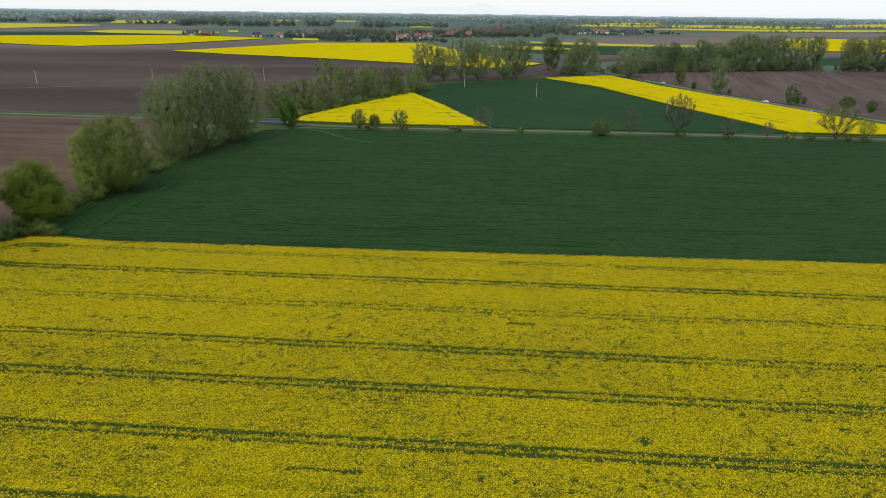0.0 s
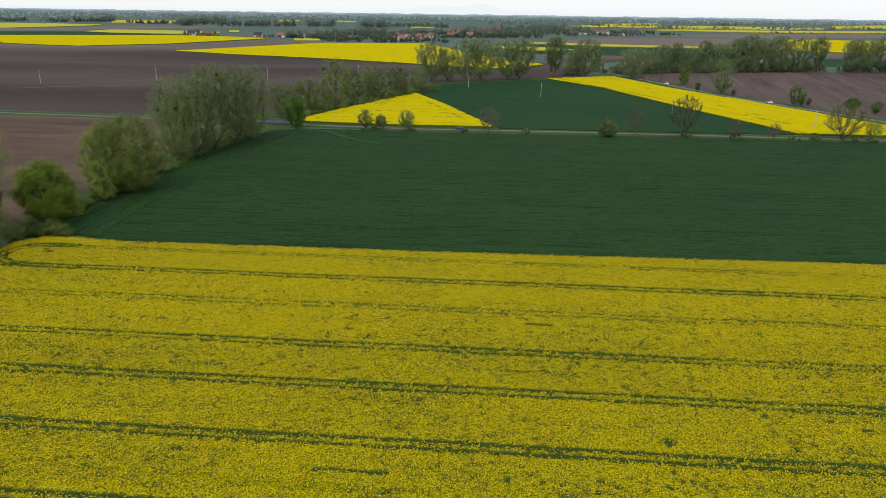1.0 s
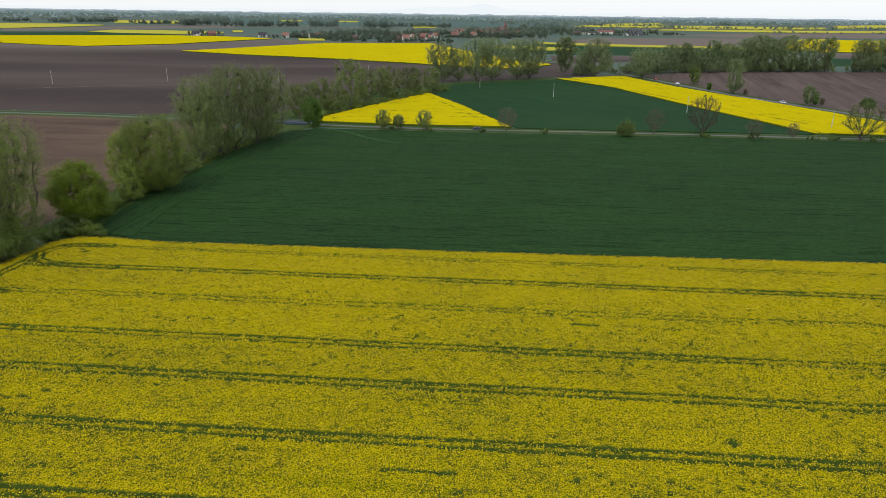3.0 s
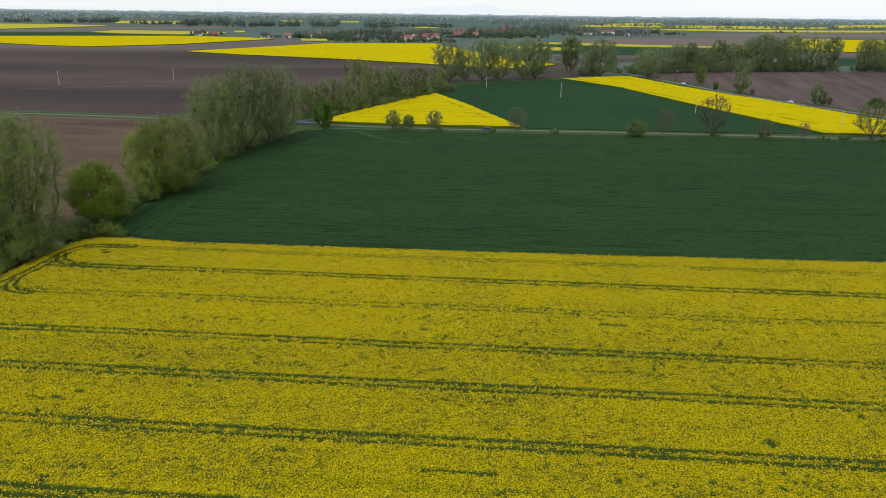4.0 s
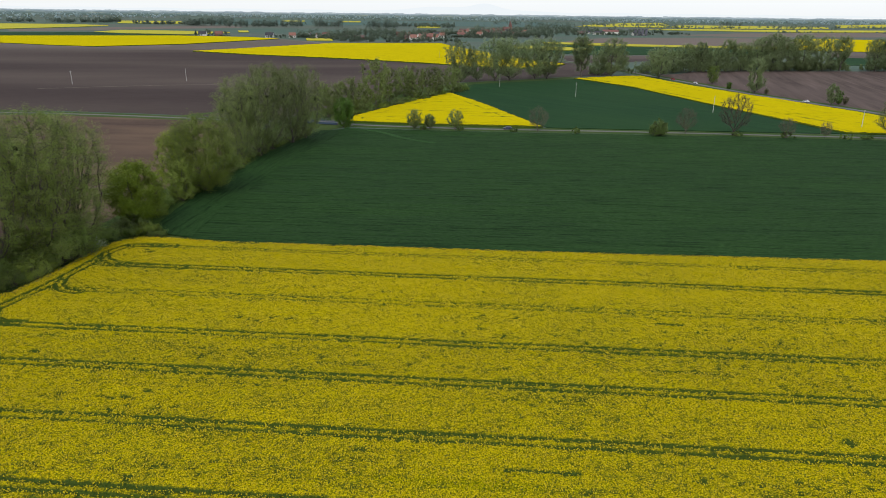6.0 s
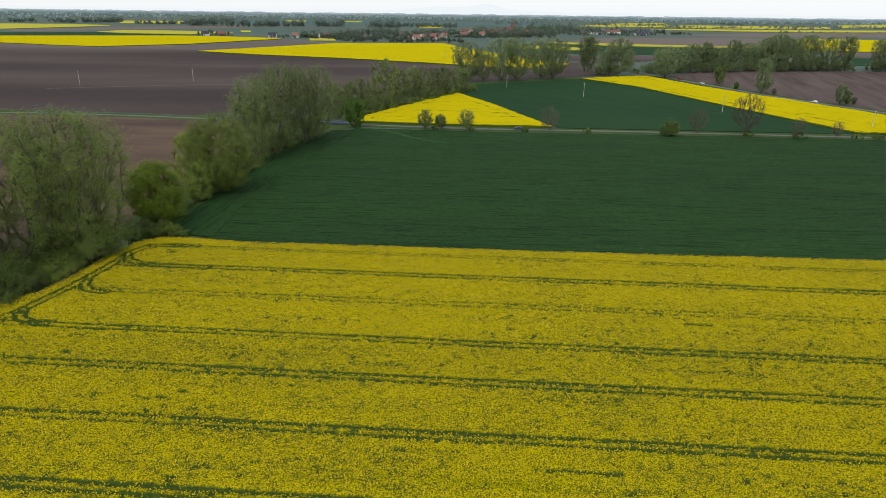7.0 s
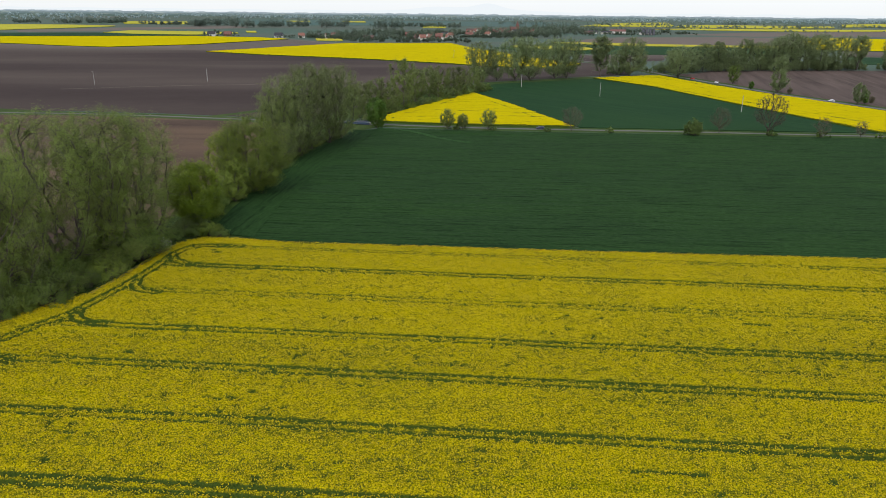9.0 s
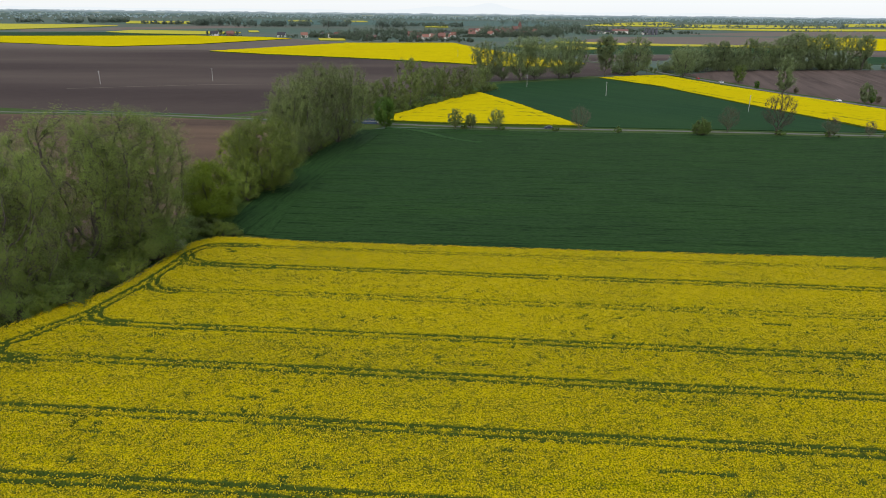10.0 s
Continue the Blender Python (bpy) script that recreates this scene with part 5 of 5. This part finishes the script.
white_dark = house(16, 10, 4.2, 9.5, PLASTER, ROOF_DARK)
white_red = house(13, 9.5, 4.6, 9.6, PLASTER, ROOF_ORANGE)
brick_red = house(15, 9, 4.6, 9.4, BRICK, ROOF_RED, 4)
barn_red = house(20, 10, 3.5, 7.2, BRICK, ROOF_BROWN, 4, False)
hall_red = house(42, 20, 6, 11, PLASTER, ROOF_RED, 6, False)
shed_dark = house(30, 12, 5, 8, PLASTER, ROOF_DARK, 5, False)
HOUSES = [(white_dark, -374, 1426, 0), (white_red, -329, 1428, 10), (white_dark, -292, 1425, 80), (white_red, -276, 1412, 75), (brick_red, -267, 1466, 0), (white_dark, -237, 1552, -10), (barn_red, -190, 1398, 5), (white_red, -84, 1388, 20), (white_red, -68, 1392, -60), (brick_red, -52, 1466, 10), (white_red, -28, 1536, 30), (white_dark, -524, 1473, 0), (brick_red, -494, 1483, 10), (brick_red, 14, 1586, 0), (white_red, 36, 1700, 40)]
HOUSES_EAST = [(white_red, 60, 1640, -30), (brick_red, 88, 1880, 0), (white_red, 89, 1685, 70), (barn_red, 125, 1815, 0), (white_red, 134, 1664, 10), (brick_red, 170, 1750, -20), (white_red, 212, 1940, 0), (shed_dark, 360, 1920, 0), (hall_red, 432, 1936, -8), (shed_dark, 480, 1835, 5), (shed_dark, 388, 1880, 0), (barn_red, 345, 1900, 4), (barn_red, -100, 1410, 5), (white_red, -40, 1420, -20), (barn_red, 100, 1760, 15), (white_red, 20, 1640, 60), (brick_red, 150, 1700, 80)]
HOUSES_MORE = [(white_red, -101, 1506, 10), (barn_red, -87, 1479, -15), (white_red, -74, 1453, 70), (brick_red, -63, 1552, 0), (white_red, -50, 1500, 30), (brick_red, -120, 1567, 5), (white_dark, -39, 1595, 20), (barn_red, 33, 2027, 10), (white_red, 45, 1925, -60), (brick_red, 62, 1984, 0), (white_red, 66, 1791, 20), (white_red, 88, 2050, 80), (barn_red, 94, 1894, -10), (white_red, 115, 2006, 30), (brick_red, 132, 1980, 0), (white_red, 199, 2097, 65), (barn_red, 223, 2140, 5), (white_red, 20, 1774, -40), (brick_red, 110, 1840, 15), (white_red, 190, 1860, -25), (white_dark, 150, 1900, 10)]
placed = set()
for kind, x, y, turn in HOUSES + HOUSES_EAST + HOUSES_MORE:
    m = pose(x, y, 0, 0, 0, turn)
    ob = copy_thing(kind, m) if kind in placed else kind
    ob.matrix_basis = m
    placed.add(kind)
    if kind in (white_dark, shed_dark):
        words = "pale plastered house with a dark tiled gable roof"
    elif kind in (brick_red, barn_red):
        words = "brick village building with a red-brown tiled roof"
    else:
        words = "pale plastered village house with a red tiled roof"
    tagged(ob, words, "house", "village houses")


def church():
    root = new("church")
    bm = bmesh.new()
    box(bm, -12, -5, -0.3, 6, 5, 9)
    box(bm, 6, -3.5, -0.3, 13, 3.5, 17)
    part("wall", bm, BRICK, root)
    bm = bmesh.new()
    bmesh.ops.create_cone(bm, cap_ends=True, segments=4, radius1=5.6, radius2=0.2, depth=13, matrix=Matrix.Translation((9.5, 0, 23.4)) @ Matrix.Rotation(radians(45), 4, "Z"))
    part("spire", bm, ROOF_RED, root)
    bm = bmesh.new()
    pts = [bm.verts.new(p) for p in ((-12.5, -5.6, 8.9), (6, -5.6, 8.9), (6, 0, 15), (-12.5, 0, 15), (-12.5, 5.6, 8.9), (6, 5.6, 8.9))]
    for f in ((0, 1, 2, 3), (3, 2, 5, 4), (0, 3, 4), (1, 5, 2), (0, 4, 5, 1)):
        bm.faces.new([pts[i] for i in f])
    part("roof", bm, ROOF_RED, root)
    for z in (6, 12):
        bm = bmesh.new()
        box(bm, 9, -3.6, z, 10, -3.4, z + 2.4)
        part("window", bm, WINDOW, root)
    return root


tagged(stand(church(), 152, 1960, 20), "brick village church with a pointed red spire", "church")


def silo():
    root = new("silo")
    bm = bmesh.new()
    bmesh.ops.create_cone(bm, cap_ends=True, segments=16, radius1=3.3, radius2=3.3, depth=15.3, matrix=Matrix.Translation((0, 0, 7.4)))
    part("body", bm, plain("grey_sheet", (0.10, 0.10, 0.12), 0.5, 0.2), root)
    bm = bmesh.new()
    bmesh.ops.create_cone(bm, cap_ends=True, segments=16, radius1=3.5, radius2=0.4, depth=2, matrix=Matrix.Translation((0, 0, 16)))
    part("roof", bm, ROOF_DARK, root)
    return root


tower = silo()
for k in range(4):
    m = pose(470 + 9 * k, 1822, 0)
    ob = tower if k == 0 else copy_thing(tower, m)
    ob.matrix_basis = m
    tagged(ob, "tall grey grain silo beside the farm sheds", "silo", "farm silos")

# ---- bridge over the creek ----
bridge = tagged(new("bridge"), "small lane bridge with blue steel railings over the creek", "bridge")
bridge.location, bridge.rotation_euler = (-87, 344.3, 0), (0, 0, radians(-10))
bm = bmesh.new()
box(bm, -8, -2.6, 0.55, 8, 2.6, 0.85)
part("deck", bm, ASPHALT, bridge)
for s in (-1, 1):
    bm = bmesh.new()
    box(bm, -8, s * 2.6 - 0.12, 0.15, 8, s * 2.6 + 0.12, 1.2)
    part("girder", bm, BLUE_STEEL, bridge, "blue painted edge girder")
    for z in (1.5, 2.0):
        bm = bmesh.new()
        box(bm, -8, s * 2.6 - 0.05, z, 8, s * 2.6 + 0.05, z + 0.1)
        part("rail", bm, BLUE_STEEL if z < 2 else DARK_METAL, bridge)
    for k in range(9):
        bm = bmesh.new()
        box(bm, -7.9 + k * 1.96, s * 2.6 - 0.06, 1.0, -7.78 + k * 1.96, s * 2.6 + 0.06, 2.1)
        part("post", bm, DARK_METAL, bridge)
for x in (-8, 8):
    bm = bmesh.new()
    foot = [bm.verts.new(p) for p in ((x, -2.6, -0.2), (x, 2.6, -0.2), (x, 2.6, 0.84), (x, -2.6, 0.84), (x * 2.2, -2.6, -0.2), (x * 2.2, 2.6, -0.2))]
    for f in ((0, 1, 2, 3), (3, 2, 5, 4), (0, 3, 4), (1, 5, 2)):
        bm.faces.new([foot[i] for i in f])
    bmesh.ops.recalc_face_normals(bm, faces=bm.faces)
    part("ramp", bm, ASPHALT, bridge)


# ---- cars ----
TYRE = plain("tyre", (0.02, 0.02, 0.02), 0.9)


def car(paint):
    root = new("car")
    bm = bmesh.new()
    shape = [(-2.1, 0.35), (-2.1, 0.8), (-1.9, 0.95), (-0.9, 1.0), (0.9, 0.98), (1.9, 0.85), (2.1, 0.65), (2.1, 0.35)]
    rows = [[bm.verts.new((x, y, z)) for x, z in shape] for y in (-0.85, 0.85)]
    bm.faces.new(rows[0])
    bm.faces.new(rows[1][::-1])
    for k in range(len(shape)):
        j = (k + 1) % len(shape)
        bm.faces.new((rows[0][k], rows[0][j], rows[1][j], rows[1][k]))
    bmesh.ops.recalc_face_normals(bm, faces=bm.faces)
    bmesh.ops.bevel(bm, geom=bm.edges[:], offset=0.06, segments=2, affect="EDGES")
    part("body", bm, paint, root)
    for name, z0, z1, x0, x1, y, m in (("window", 0.97, 1.38, 0.2, 0.55, 0.74, WINDOW), ("roof", 1.38, 1.48, 0.5, 0.75, 0.66, paint)):
        bm = bmesh.new()
        low = [bm.verts.new(p) for p in ((-1.7 + x0 * 0.4, -y, z0), (1.1 - x0 * 0.2, -y, z0), (1.1 - x0 * 0.2, y, z0), (-1.7 + x0 * 0.4, y, z0))]
        high = [bm.verts.new(p) for p in ((-1.7 + x1, -y * 0.86, z1), (1.1 - x1, -y * 0.86, z1), (1.1 - x1, y * 0.86, z1), (-1.7 + x1, y * 0.86, z1))]
        bm.faces.new(low[::-1])
        bm.faces.new(high)
        for k in range(4):
            j = (k + 1) % 4
            bm.faces.new((low[k], low[j], high[j], high[k]))
        part(name, bm, m, root)
    for x in (-1.3, 1.3):
        for y in (-0.82, 0.82):
            bm = bmesh.new()
            bmesh.ops.create_cone(bm, cap_ends=True, segments=14, radius1=0.33, radius2=0.33, depth=0.2, matrix=Matrix.Translation((x, y, 0.33)) @ Matrix.Rotation(radians(90), 4, "X"))
            wheel = part("wheel", bm, TYRE, root)
            bm = bmesh.new()
            bmesh.ops.create_cone(bm, cap_ends=True, segments=14, radius1=0.2, radius2=0.2, depth=0.02, matrix=Matrix.Translation((x, y + math.copysign(0.11, y), 0.33)) @ Matrix.Rotation(radians(90), 4, "X"))
            part("rim", bm, DARK_METAL, wheel, "grey steel rim")
    return root


WHITE_PAINT, DARK_PAINT, RED_PAINT = plain("white_paint", (0.75, 0.75, 0.75), 0.25, vary=0.03), plain("dark_blue_paint", (0.012, 0.02, 0.06), 0.5, vary=0.05), plain("red_paint", (0.35, 0.03, 0.03), 0.25, vary=0.05)
for paint, x, y, turn, words in ((DARK_PAINT, 5, 332.6, 178, "dark blue car driving on the country lane"), (WHITE_PAINT, 214, 455, 112, "white car on the main road"), (WHITE_PAINT, 182.5, 573, 103, "white car on the main road"), (RED_PAINT, 174.5, 606, 103, "red car on the main road")):
    ob = car(paint)
    ob.location, ob.rotation_euler = (x, y, 0.035), (0, 0, radians(turn))
    tagged(ob, words, "car")
